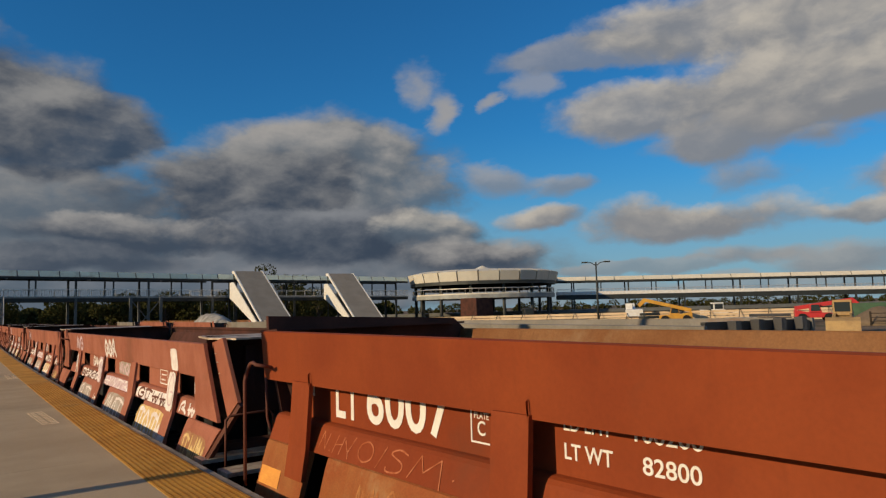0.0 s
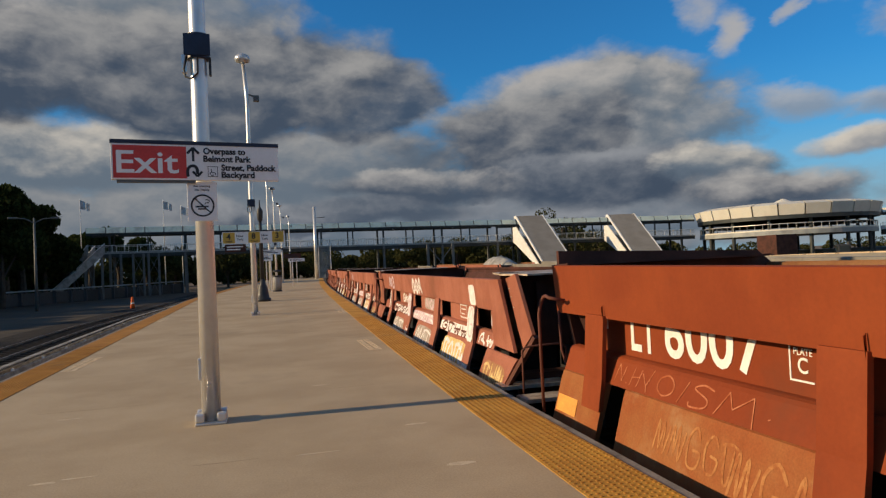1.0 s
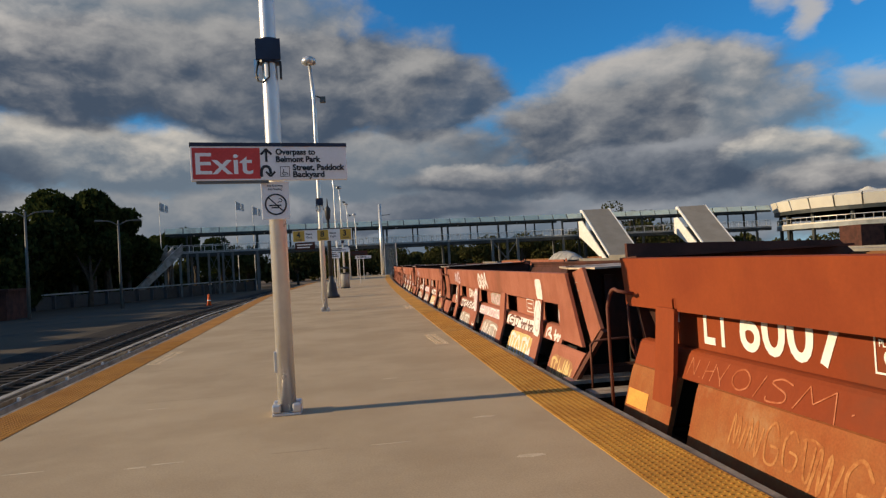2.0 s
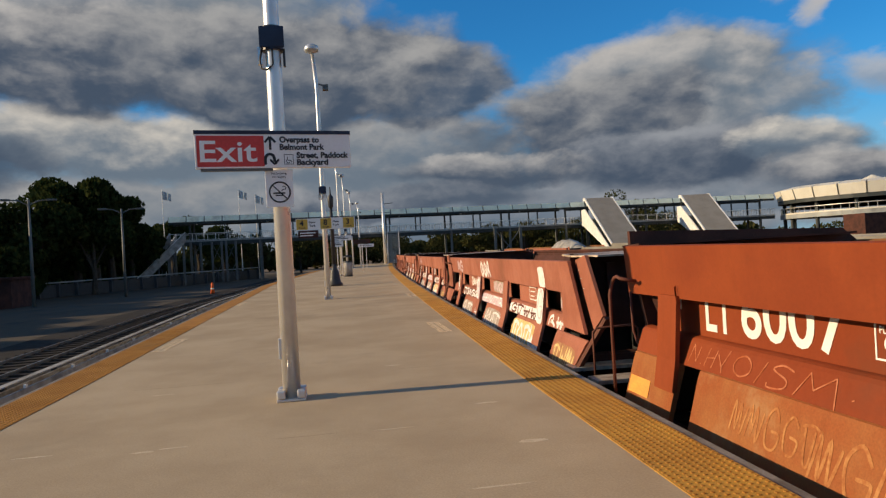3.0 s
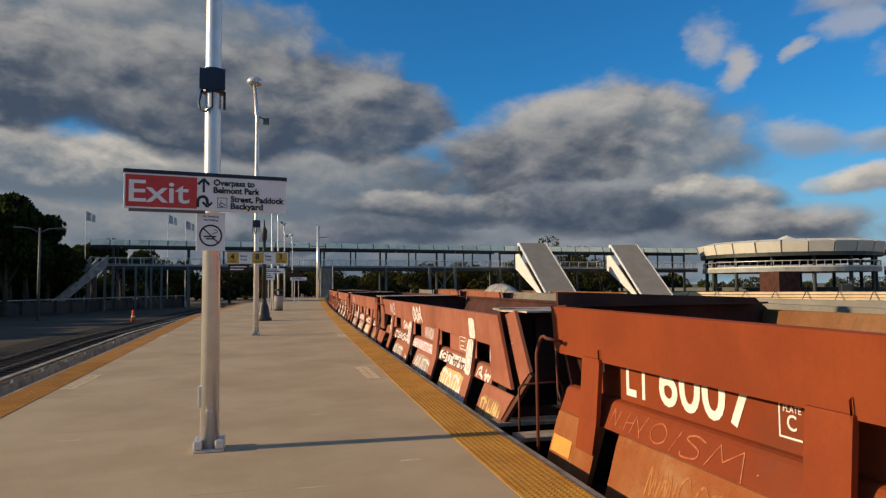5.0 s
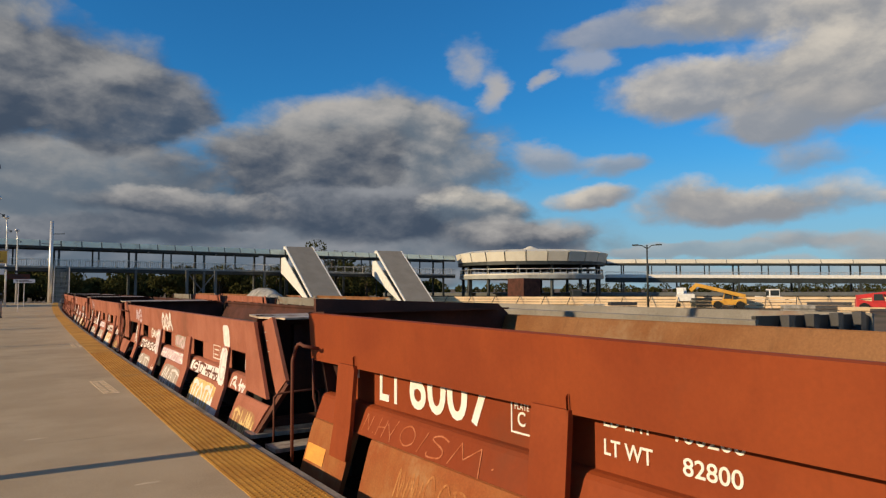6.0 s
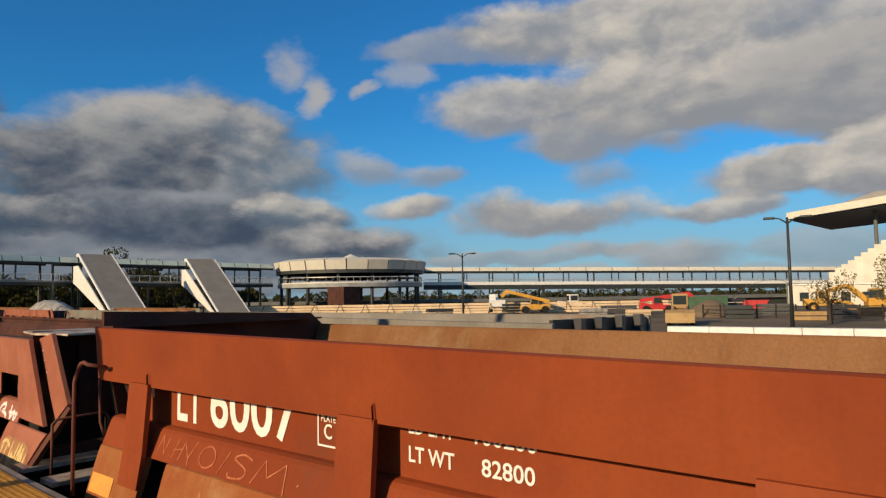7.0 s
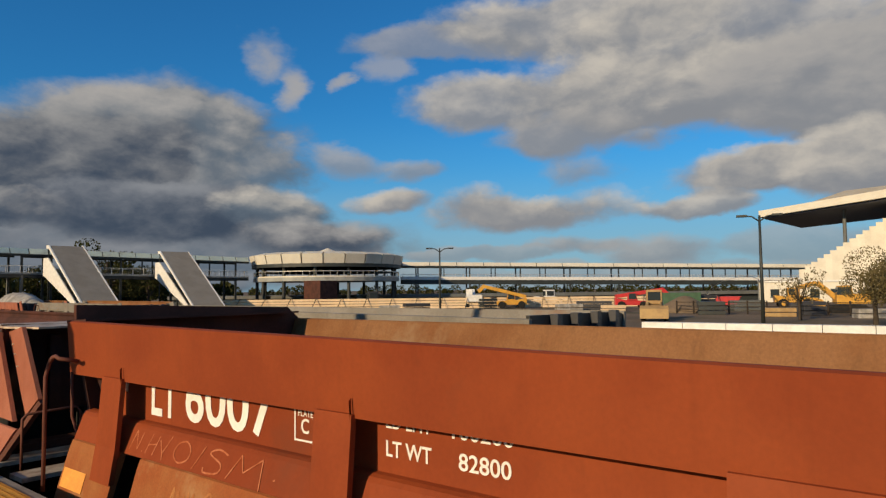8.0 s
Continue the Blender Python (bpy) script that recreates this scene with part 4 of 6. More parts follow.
part("orange_panel", Geo().box(0, -0.004, 0, 0.48, 0, 0.19), "orange", near_car, "orange reflective square", m=on_flap(NEW, 7.39 - Y_CAR, -0.11))


def dress(c, seed, full):
    """Sprayed tags on one of the older wagons: blobs of ground colour with outlined marks over them."""
    rnd = random.Random(seed)
    ledge = lambda y: on_ledge(OLD, y, 0.0)
    flap = lambda y: on_flap(OLD, y, -0.33)
    panel = lambda y: pose(-OLD.panel - 0.003, y, 0.53) @ FACE_LEFT
    lip = lambda y, z=0.90: pose(LIP + 0.045 - (z - 0.865) * 0.089 - 0.004, y, z) @ FACE_LEFT @ pose(0, 0, 0, 5.1, 0, 0)
    post = lambda y, z: pose(LIP + 0.015 - (0.895 - z) * 0.125 - 0.008, y, z) @ FACE_LEFT @ pose(0, 0, 0, -7.1, 0, 0)
    # place, width, height, ground colour, marks' colour, count of marks, stroke
    jobs = [(ledge(2.9), 2.6, 0.22, "rust_mid", "spray_white", 5, 0.05), (ledge(-0.5), 2.9, 0.22, "spray_lilac", "spray_white", 4, 0.03), (ledge(-3.7), 2.4, 0.22, "spray_white", "rust_mid", 4, 0.045),
            (ledge(-5.98), 0.95, 0.21, None, "spray_white", 2, 0.05), (panel(2.75), 1.3, 0.26, None, "spray_white", 3, 0.06), (panel(-0.9), 1.7, 0.28, "spray_grey", "spray_lilac", 3, 0.06), (panel(-6.1), 0.5, 0.24, "spray_grey", "spray_lilac", 1, 0.05),
            (flap(2.6), 1.7, 0.50, "spray_grey", "spray_white", 2, 0.045), (flap(-1.1), 1.9, 0.54, "spray_grey", "spray_white", 2, 0.05), (flap(-4.2), 2.0, 0.56, "spray_gold", "spray_white", 4, 0.075), (flap(-6.8), 1.1, 0.46, "spray_tan", "spray_gold", 3, 0.045),
            (lip(0.15, 0.88), 1.5, 0.44, None, "spray_white", 3, 0.09), (lip(4.6), 1.2, 0.40, None, "spray_lilac", 2, 0.08),
            (post(1.07, 0.27), 0.48, 0.60, "spray_lilac", "spray_white", 1, 0.07), (post(-5.24, 0.26), 0.42, 0.62, "spray_white", "spray_lilac", 1, 0.03), (lip(-5.24, 0.872), 0.40, 0.38, "spray_white", None, 0, 0.03),
            (on_flap(OLD, -5.24, -0.33, 0.024), 0.40, 0.60, "spray_white", None, 0, 0.0), (on_flap(OLD, 1.07, -0.33, 0.024), 0.34, 0.58, "spray_grey", "spray_white", 1, 0.05), (post(4.55, 0.27), 0.4, 0.58, None, "spray_white", 1, 0.07)]
    for i, (m, w, h, ground, ink, n, t) in enumerate(jobs):
        if not full and i in (4, 6, 11, 14, 15, 16):
            continue
        if ground:
            part("spray_patch", spray_blob(rnd, w, h), ground, c, m=m)
        if ink:
            tagged(part("graffiti", strokes(tag_paths(rnd, w * 0.92, h * 0.86, n), t, 0.0003), ink, c, m=m @ pose(0, -0.002, h * 0.07)), kind="stuff")
    if full:
        part("plate_stencil", strokes([[(0, 0), (0.0, 0.24)], [(0, 0), (0.5, 0)], [(0, 0.24), (0.5, 0.24)], [(0.5, 0), (0.5, 0.24)], [(0.08, 0.16), (0.42, 0.16)], [(0.08, 0.07), (0.36, 0.07)]], 0.03, 0.0002), "spray_white", c, m=pose(-OLD.panel - 0.003, -3.75, 0.58) @ FACE_LEFT)


old_labels = ["brown side-dump wagon covered with pale graffiti", "faded brown side-dump wagon with graffiti", "faded brown side-dump wagon in a long row"]
for i, y in enumerate((16.5, 32.3, 48.1, 63.9, 79.7)):
    # the dark inner colour paints the shaded inside of the far side
    c = dump_car(car_pose(y), "rust_old", "rust_old", "rust_dark", old_labels[min(i, 2)], "wagons beside the platform", True, OLD)
    if i < 3:
        dress(c, 20 + i, i == 0)

# wagons on the farther tracks
dump_car(pose(9.25, 11.34, 0.0), "grey_car", "grey_car", "grey_car", "grey-painted dump wagon on the second track", "wagons on farther tracks", False)
for y, p, lb in ((42.0, "grey_car", "dusty grey dump wagon standing on a farther track"), (57.7, "rust_old", "dusty brown dump wagon heaped with pale gravel"), (73.4, "rust_old", "dusty brown dump wagon standing on a farther track"), (89.1, "grey_car", "dusty grey dump wagon standing on a farther track")):
    dump_car(pose(TRACK_R(y) + 13.0, y, -0.1, 0, 0, -6), p, p, "rust_inner", lb, "wagons on farther tracks", False, OLD)


heap = thing("gravel_load", "pale grey gravel heaped above the wagon rim", "gravel", pose(TRACK_R(57) + 13.0, 57.0, 0.75))
hg = Geo()
hr = random.Random(8)
ring = [(1.30 * c, 4.2 * q) for c, q in ((math.cos(2 * math.pi * k / 20), math.sin(2 * math.pi * k / 20)) for k in range(20))]
for f, z in ((1.0, 0.0), (0.8, 0.55), (0.5, 0.95), (0.2, 1.12)):
    hg.v += [(x * f * hr.uniform(0.93, 1.07), y * f * hr.uniform(0.93, 1.07), z * hr.uniform(0.9, 1.1)) for x, y in ring]
hg.f = [(20 * i + k, 20 * i + (k + 1) % 20, 20 * i + 20 + (k + 1) % 20, 20 * i + 20 + k) for i in range(3) for k in range(20)] + [tuple(60 + k for k in range(20))]
part("mound", hg, "cover", heap, smooth=True)

# ---- platform furniture ----


def light_pole(x, y, top, lamp=True, label="tall galvanised platform lighting pole with bolted base"):
    ob = thing("lighting_pole", label, "lamp post", pose(x, y, 0), "platform lighting poles")
    part("shaft", Geo().tube([(0, 0, 0.03), (0, 0, 3.0), (0, 0, 6.0), (0.0, 0, top - 1.5), (-0.10, 0, top - 0.2)], 0.105, 20, 0.062), "galv", ob, smooth=True)
    part("base_plate", Geo().box(-0.165, -0.165, 0, 0.165, 0.165, 0.03), "galv", ob, bevel=0.008)
    g = Geo()
    for a, b in ((-1, -1), (1, -1), (1, 1), (-1, 1)):
        part("bolt_cover", Geo().box(a * 0.115 - 0.05, b * 0.115 - 0.05, 0.03, a * 0.115 + 0.05, b * 0.115 + 0.05, 0.13), "galv", ob, bevel=0.02)
    part("band", Geo().tube([(0, 0, 4.08), (0, 0, 4.36)], 0.125, 20).box(-0.14, -0.13, 4.10, 0.14, -0.10, 4.34), "navy", ob, "dark navy sleeve")
    part("cable", Geo().tube([(-0.12, -0.06, 4.1), (-0.15, -0.06, 3.95), (-0.13, -0.09, 3.86), (-0.07, -0.1, 3.84), (0.0, -0.11, 3.9), (0.0, -0.11, 4.09)], 0.012, 6), "black", ob, smooth=True)
    part("junction_box", Geo().box(-0.17, -0.06, 3.92, -0.12, 0.02, 4.12), "galv", ob)
    part("cover_strip", Geo().box(0.115, -0.05, 3.9, 0.14, 0.02, 4.1), "black", ob)
    part("hand_hole", Geo().box(-0.125, -0.05, 0.48, -0.085, 0.05, 0.72), "galv", ob, bevel=0.01)
    if lamp:
        part("lamp_head", Geo().lathe([(0.05, -0.18), (0.26, -0.12), (0.28, 0.0), (0.24, 0.10), (0.12, 0.16), (0.02, 0.18)], -0.12, 0, top, 16), "galv", ob, "round grey lamp head", smooth=True)
        part("camera_bracket", Geo().beam((0, 0, top - 1.35), (0.30, 0, top - 1.45), 0.05, 0.05).box(0.22, -0.12, top - 1.62, 0.44, 0.12, top - 1.42), "frame_grey", ob)
    return ob


pole_1 = light_pole(-0.72, 8.04, 9.8)
for x, y, top in ((-0.50, 26.2, 9.7), (0.28, 55.2, 9.7), (0.95, 68.0, 9.7), (2.0, 86.0, 9.7), (3.6, 104.0, 9.7)):
    light_pole(x, y, top)


def exit_sign(x, y, z, rz):
    w, h, d = 1.73, 0.395, 0.07
    ob = thing("exit_sign", "white and red exit sign with black lettering on pole", "sign", pose(x, y, z, 0, 0, rz))
    part("panel", Geo().box(-w / 2, -d / 2, 0, w / 2, d / 2, h), "sign_white", ob, bevel=0.004)
    part("top_edge", Geo().box(-w / 2 - 0.006, -d / 2 - 0.006, h - 0.012, w / 2 + 0.006, d / 2 + 0.006, h + 0.03), "navy", ob)
    part("bottom_edge", Geo().box(-w / 2 + 0.05, -d / 2 + 0.008, -0.03, w / 2 - 0.9, d / 2 - 0.008, -0.002), "frame_grey", ob)
    f = -d / 2 - 0.003
    part("red_field", Geo().box(-w / 2 + 0.018, f, 0.018, -w / 2 + 0.74, -d / 2, h - 0.03), "sign_red", ob, "red field")
    part("lettering", text_mesh("Exit", "sign_white", 0.235, 0.61, 0.002, 0.012), "sign_white", ob, "white lettering", m=pose(-w / 2 + 0.05, f - 0.003, 0.075))
    lines = (("Overpass to", 0.05, 0.290, 0.45), ("Belmont Park", 0.05, 0.205, 0.51), ("Street, Paddock", 0.235, 0.110, 0.60), ("Backyard", 0.235, 0.030, 0.36))
    for s, xx, zz, ww in lines:
        part("lettering", text_mesh(s, "sign_ink", 0.066, ww, 0.002, 0.032), "sign_ink", ob, "black lettering", m=pose(xx, -d / 2 - 0.004, zz))
    # arrows: straight up, and a turn-back
    part("arrow", strokes([[(0, 0.0), (0, 0.14)], [(-0.06, 0.085), (0, 0.15)], [(0, 0.15), (0.06, 0.085)]], 0.034), "sign_ink", ob, m=pose(-0.055, -d / 2 - 0.004, 0.205))
    part("arrow", strokes([[(-0.05, 0.0), (-0.05, 0.07), (-0.03, 0.11), (0.01, 0.12), (0.04, 0.10), (0.05, 0.06), (0.05, 0.03)], [(0.0, 0.06), (0.05, 0.005)], [(0.05, 0.005), (0.10, 0.06)]], 0.032), "sign_ink", ob, m=pose(-0.065, -d / 2 - 0.004, 0.035))
    part("access_symbol", strokes([[(-0.054, 0), (0.054, 0)], [(0.05, 0), (0.05, 0.11)], [(0.054, 0.11), (-0.054, 0.11)], [(-0.05, 0.11), (-0.05, 0)], [(-0.015, 0.085), (-0.012, 0.045), (0.02, 0.043), (0.03, 0.02)], [(-0.02, 0.05), (-0.03, 0.03), (-0.01, 0.013), (0.01, 0.02)]], 0.008), "sign_ink", ob, m=pose(0.145, -d / 2 - 0.004, 0.04))
    return ob


exit_sign(-0.745, 8.04 - 0.17, 2.69, 10)


def no_smoking(x, y, z, rz):
    ob = thing("no_smoking_sign", "small white no smoking sign with black symbol", "sign", pose(x, y, z, 0, 0, rz))
    part("panel", Geo().box(-0.155, -0.012, 0, 0.155, 0.012, 0.43), "sign_white", ob, bevel=0.003)
    c = (0.0, 0.17)
    ring = [(c[0] + 0.115 * math.cos(a), c[1] + 0.115 * math.sin(a)) for a in [2 * math.pi * k / 28 for k in range(29)]]
    part("ring", strokes([ring, [(-0.08, 0.25), (0.08, 0.09)]], 0.018), "sign_ink", ob, m=pose(0, -0.0165, 0))
    part("cigarette", Geo().box(-0.075, -0.014, 0.15, 0.06, -0.012, 0.167).box(-0.05, -0.014, 0.125, 0.045, -0.012, 0.14), "sign_ink", ob)
    part("smoke", strokes([[(0.02, 0.18), (0.035, 0.20), (0.06, 0.2), (0.07, 0.22), (0.05, 0.235), (0.03, 0.23)]], 0.008), "sign_ink", ob, m=pose(0, -0.0145, 0))
    part("lettering", text_mesh("No Smoking", "sign_ink", 0.022, 0.17, 0.001, 0.01), "sign_ink", ob, m=pose(-0.085, -0.0145, 0.375))
    part("lettering", text_mesh("No Vaping", "sign_ink", 0.022, 0.15, 0.001, 0.01), "sign_ink", ob, m=pose(-0.075, -0.0145, 0.335))


no_smoking(-0.72, 8.04 - 0.14, 2.245, 8)


def track_sign(x, y, z):
    ob = thing("track_sign", "yellow and white track sign hung on lighting pole", "sign", pose(x, y, z))
    part("panel", Geo().box(-1.12, -0.04, 0, 1.12, 0.04, 0.44), "sign_white", ob)
    part("top_edge", Geo().box(-1.13, -0.05, 0.44, 1.13, 0.05, 0.47), "navy", ob)
    for x0, s in ((-1.10, "4"), (-0.20, "8"), (0.66, "3")):
        part("yellow_field", Geo().box(x0, -0.044, 0.02, x0 + 0.42, -0.04, 0.42), "sign_yellow", ob, "yellow field")
        part("lettering", text_mesh(s, "sign_ink", 0.2, None, 0.002, 0.03), "sign_ink", ob, m=pose(x0 + 0.12, -0.048, 0.17))
        part("lettering", text_mesh("Track", "sign_ink", 0.06, 0.26, 0.002, 0.02), "sign_ink", ob, m=pose(x0 + 0.08, -0.048, 0.06))
    for x0 in (-0.62, 0.27):
        part("lettering", text_mesh("New", "sign_ink", 0.08, 0.24, 0.002, 0.02), "sign_ink", ob, m=pose(x0, -0.045, 0.25))
        part("lettering", text_mesh("York", "sign_ink", 0.08, 0.24, 0.002, 0.02), "sign_ink", ob, m=pose(x0, -0.045, 0.12))
    # red board coloured dark for its shaded side
    part("lower_board", Geo().box(-1.05, -0.03, -0.30, -0.30, 0.03, -0.02), "rust_dark", ob, "red lower board, shade in its dark colour")
    part("lettering_bar", Geo().box(-0.98, -0.034, -0.13, -0.4, -0.03, -0.09).box(-0.98, -0.034, -0.23, -0.5, -0.03, -0.19), "sign_white", ob)


track_sign(-0.45, 26.05, 2.70)


def old_lamp_post(x, y):
    ob = thing("old_lamp_post", "black cast-iron lamp post with fluted base", "lamp post", pose(x, y, 0))
    part("base", Geo().lathe([(0.42, 0), (0.42, 0.14), (0.33, 0.2), (0.29, 0.5), (0.24, 0.8), (0.15, 0.95), (0.12, 1.2)], seg=20), "black", ob, smooth=True)
    part("shaft", Geo().lathe([(0.12, 1.1), (0.10, 3.4), (0.14, 3.5), (0.09, 3.6), (0.08, 4.3)], seg=14), "black", ob, smooth=True)
    part("lantern", Geo().lathe([(0.07, 4.3), (0.13, 4.4), (0.17, 4.85), (0.15, 4.95), (0.05, 5.1), (0.02, 5.5)], seg=12), "black", ob, smooth=True)


old_lamp_post(-0.26, 37.6)


def bin_(x, y):
    ob = thing("litter_bin", "grey mesh litter bin with pale liner", "litter bin", pose(x, y, 0))
    part("frame", Geo().lathe([(0.36, 0), (0.36, 0.08), (0.34, 0.1)], seg=16).lathe([(0.38, 1.12), (0.40, 1.16), (0.38, 1.22)], seg=16), "black", ob)
    part("liner", Geo().lathe([(0.33, 0.1), (0.35, 1.05), (0.35, 1.12)], seg=16), "cover", ob, smooth=True)
    part("hood", Geo().lathe([(0.36, 1.5), (0.30, 1.62), (0.05, 1.68)], seg=16), "black", ob, smooth=True)
    for s in (-1, 1):
        part("bar", Geo().beam((s * 0.35, 0, 1.1), (s * 0.35, 0, 1.52), 0.04, 0.04), "black", ob)


bin_(0.75, 53.0)


def small_sign(x, y, z, w, h, mt, post):
    ob = thing("platform_sign", "small platform sign on slim post, lettering unreadable", "sign", pose(x, y, 0), "small platform signs")
    part("panel", Geo().box(-w / 2, -0.03, z, w / 2, 0.03, z + h), mt, ob)
    part("lettering_bar", Geo().box(-w * 0.4, -0.034, z + h * 0.3, w * 0.35, -0.031, z + h * 0.45).box(-w * 0.4, -0.034, z + h * 0.6, w * 0.2, -0.031, z + h * 0.75), "sign_white" if mt == "sign_red" else "sign_ink", ob)
    part("post", Geo().tube([(0, 0.04, 0), (0, 0.04, z + h)], 0.04, 8), "galv", ob)


small_sign(0.35, 54.9, 2.9, 1.7, 0.40, "sign_white", 1)
small_sign(0.0, 54.6, 2.4, 1.0, 0.45, "sign_white", 1)
# this red panel's shaded face is put into its dark colour
small_sign(2.5, 67.5, 2.75, 1.7, 0.45, "rust_dark", 1)
small_sign(3.7, 85.5, 2.6, 2.0, 0.4, "sign_white", 1)
# ---- overpass ----


def seg_frame(a, b):
    """Pose with x along from a to b (plan), origin at a."""
    d = b - a
    return pose(a.x, a.y, 0, 0, 0, math.degrees(math.atan2(d.y, d.x))), math.hypot(d.x, d.y)


def walkway(name, a, b, za, zb, fascia, posts, dark, label, width=5.0, bay=10.6, panel=2.65, edge="deck", bars="frame_grey", girder=0.5):
    """A covered footbridge from a to b: roof with fascia panels, deck, railing, pillars. z is the top of the roof; it falls from za to zb."""
    m, L = seg_frame(a, b)
    ob = thing(name, label, "footbridge", m, kind="structure")
    zt = lambda x: za + (zb - za) * x / L

    def slab(x0, x1, y0, y1, o0, o1):
        return Geo().add([(x0, y0, zt(x0) + o0), (x1, y0, zt(x1) + o0), (x1, y1, zt(x1) + o0), (x0, y1, zt(x0) + o0), (x0, y0, zt(x0) + o1), (x1, y0, zt(x1) + o1), (x1, y1, zt(x1) + o1), (x0, y1, zt(x0) + o1)],
                         [(3, 2, 1, 0), (4, 5, 6, 7), (0, 1, 5, 4), (1, 2, 6, 5), (2, 3, 7, 6), (3, 0, 4, 7)])

    part("roof", slab(0, L, 0.45, width - 0.1, -0.9, -0.06), dark, ob)
    part("roof_soffit", slab(0, L, 0.16, 0.45, -0.98, -0.90), dark, ob)
    part("roof_beam", slab(0, L, 0.0, 0.14, -1.25, -0.86), dark, ob)
    part("roof_beam", slab(0, L, width - 0.14, width, -1.25, -0.86), dark, ob)
    n = max(1, int(L / panel))
    w = L / n
    for i in range(n):
        x = i * w
        g = slab(x + 0.09, x + w - 0.09, -0.10, 0.0, -0.88, -0.02)
        g.v = [(a, b + (0.40 if i > 3 else -0.06), c) for i, (a, b, c) in enumerate(g.v)]
        part("fascia_panel", g, fascia, ob)
    fb_ = slab(0, L, -0.02, 0.06, -0.95, -0.06)
    fb_.v = [(a, b + (0.36 if i > 3 else 0.0), c) for i, (a, b, c) in enumerate(fb_.v)]
    part("fascia_back", fb_, "frame_grey", ob)
    part("deck", slab(0, L, 0.0, width, -4.05, -3.80 if girder < 0.9 else -3.35), edge, ob)
    part("deck_girder", slab(0, L, 0.10, 0.35, -4.06 - girder, -4.06), dark, ob)
    part("deck_girder", slab(0, L, width - 0.35, width - 0.1, -4.06 - girder, -4.06), dark, ob)
    rail = Geo()
    for y in (0.05, width - 0.05):
        for o, t in ((-2.72, 0.06), (-3.70, 0.04)):
            rail.v += (s := slab(0, L, y - 0.03, y + 0.03, o - t, o)).v
            k = len(rail.v) - 8
            rail.f += [tuple(i + k for i in q) for q in s.f]
        x = 0.0
        while x < L:
            rail.beam((x, y, zt(x) - 3.8), (x, y, zt(x) - 2.72), 0.07, 0.07)
            x += 1.75
    tagged(part("railing", rail, "galv", ob), kind="stuff")
    mesh = Geo()
    for y in (0.06,):
        x = 0.0
        while x < L:
            mesh.beam((x, y, zt(x) - 3.75), (x, y, zt(x) - 2.75), 0.03, 0.03)
            x += 0.30
    tagged(part("balusters", mesh, bars, ob), kind="stuff")
    x = bay * 0.3
    while x < L:
        for y in (0.25, width - 0.25):
            part("pillar", Geo().box(x - 0.17, y - 0.17, GROUND, x + 0.17, y + 0.17, zt(x) - 4.1), posts, ob)
            part("pillar", Geo().box(x - 0.14, y - 0.14, zt(x) - 3.8, x + 0.14, y + 0.14, zt(x) - 0.9), dark, ob)
        x += bay
    x = bay * 0.3 + bay / 2
    while x < L:
        for y in (0.25, width - 0.25):
            part("roof_post", Geo().box(x - 0.1, y - 0.1, zt(x) - 3.8, x + 0.1, y + 0.1, zt(x) - 0.9), dark, ob)
        x += bay
    x = 4.0
    while x < L:
        part("ceiling_lamp", Geo().lathe([(0.05, -1.2), (0.22, -1.12), (0.22, -1.0), (0.05, -0.92)], x, width / 2, zt(x), 8), "white", ob)
        x += 11.0
    return ob, m, L


WA, WB, WC = polar(-13.2, 113), polar(20.0, 122), polar(35.6, 136)
WD, WE = polar(48.3, 152), polar(86.0, 205)
walkway("overpass_1", WA, WB, 9.25, 8.9, "green_white", "frame_grey", "frame_dark", "covered footbridge with pale green fascia on steel pillars")
walkway("overpass_2", WB, WC, 8.9, 8.5, "green_white", "frame_dark", "frame_dark", "covered footbridge with pale green fascia on steel pillars")
walkway("overpass_3", WD, WE, 8.2, 7.0, "cream", "frame_dark", "frame_dark", "long cream-roofed footbridge on dark steel pillars", bay=12.0, panel=6.0, edge="white", bars="galv", girder=1.0)

# rotunda where the footbridges meet
RC, RR = polar(42.0, 143), 15.5
rot = thing("rotunda", "round cream-roofed pavilion joining the footbridges", "pavilion", pose(RC.x, RC.y, 0), kind="structure")
NP = 24
for k in range(NP):
    a0, a1 = 2 * math.pi * (k + 0.03) / NP, 2 * math.pi * (k + 0.97) / NP
    g = Geo()
    ring = [(RR, 7.05), (RR + 0.5, 8.85), (RR - 1.6, 9.35), (RR - 1.7, 9.25), (RR + 0.3, 8.75), (RR - 0.2, 7.05)]
    n = len(ring)
    g.add([(r * math.cos(a), r * math.sin(a), z) for a in (a0, a1) for r, z in ring], [tuple(range(n)), tuple(range(n, 2 * n))[::-1]] + [(i, (i + 1) % n, n + (i + 1) % n, n + i) for i in range(n)])
    part("roof_panel", g, "cream", rot)
part("roof", Geo().lathe([(RR - 0.3, 7.1), (RR + 0.2, 8.6), (RR - 1.7, 9.2), (7, 9.5), (2.2, 9.6)], seg=48), "roof_grey", rot)
part("roof_cap", Geo().lathe([(2.6, 9.5), (2.4, 9.8), (0.6, 10.6), (0.1, 10.8)], seg=24), "cream", rot)
part("ceiling_ring", Geo().lathe([(RR - 0.1, 6.4), (RR - 0.1, 7.08), (RR - 3, 7.09)], seg=48), "frame_dark", rot)
part("deck", Geo().lathe([(RR - 0.4, 3.7), (RR - 0.4, 4.45), (0.2, 4.46)], seg=48), "deck", rot)
part("parapet", Geo().lathe([(RR - 0.5, 4.4), (RR - 0.5, 4.7), (RR - 0.62, 4.7), (RR - 0.62, 4.4)], seg=48), "cream", rot)
g = Geo()
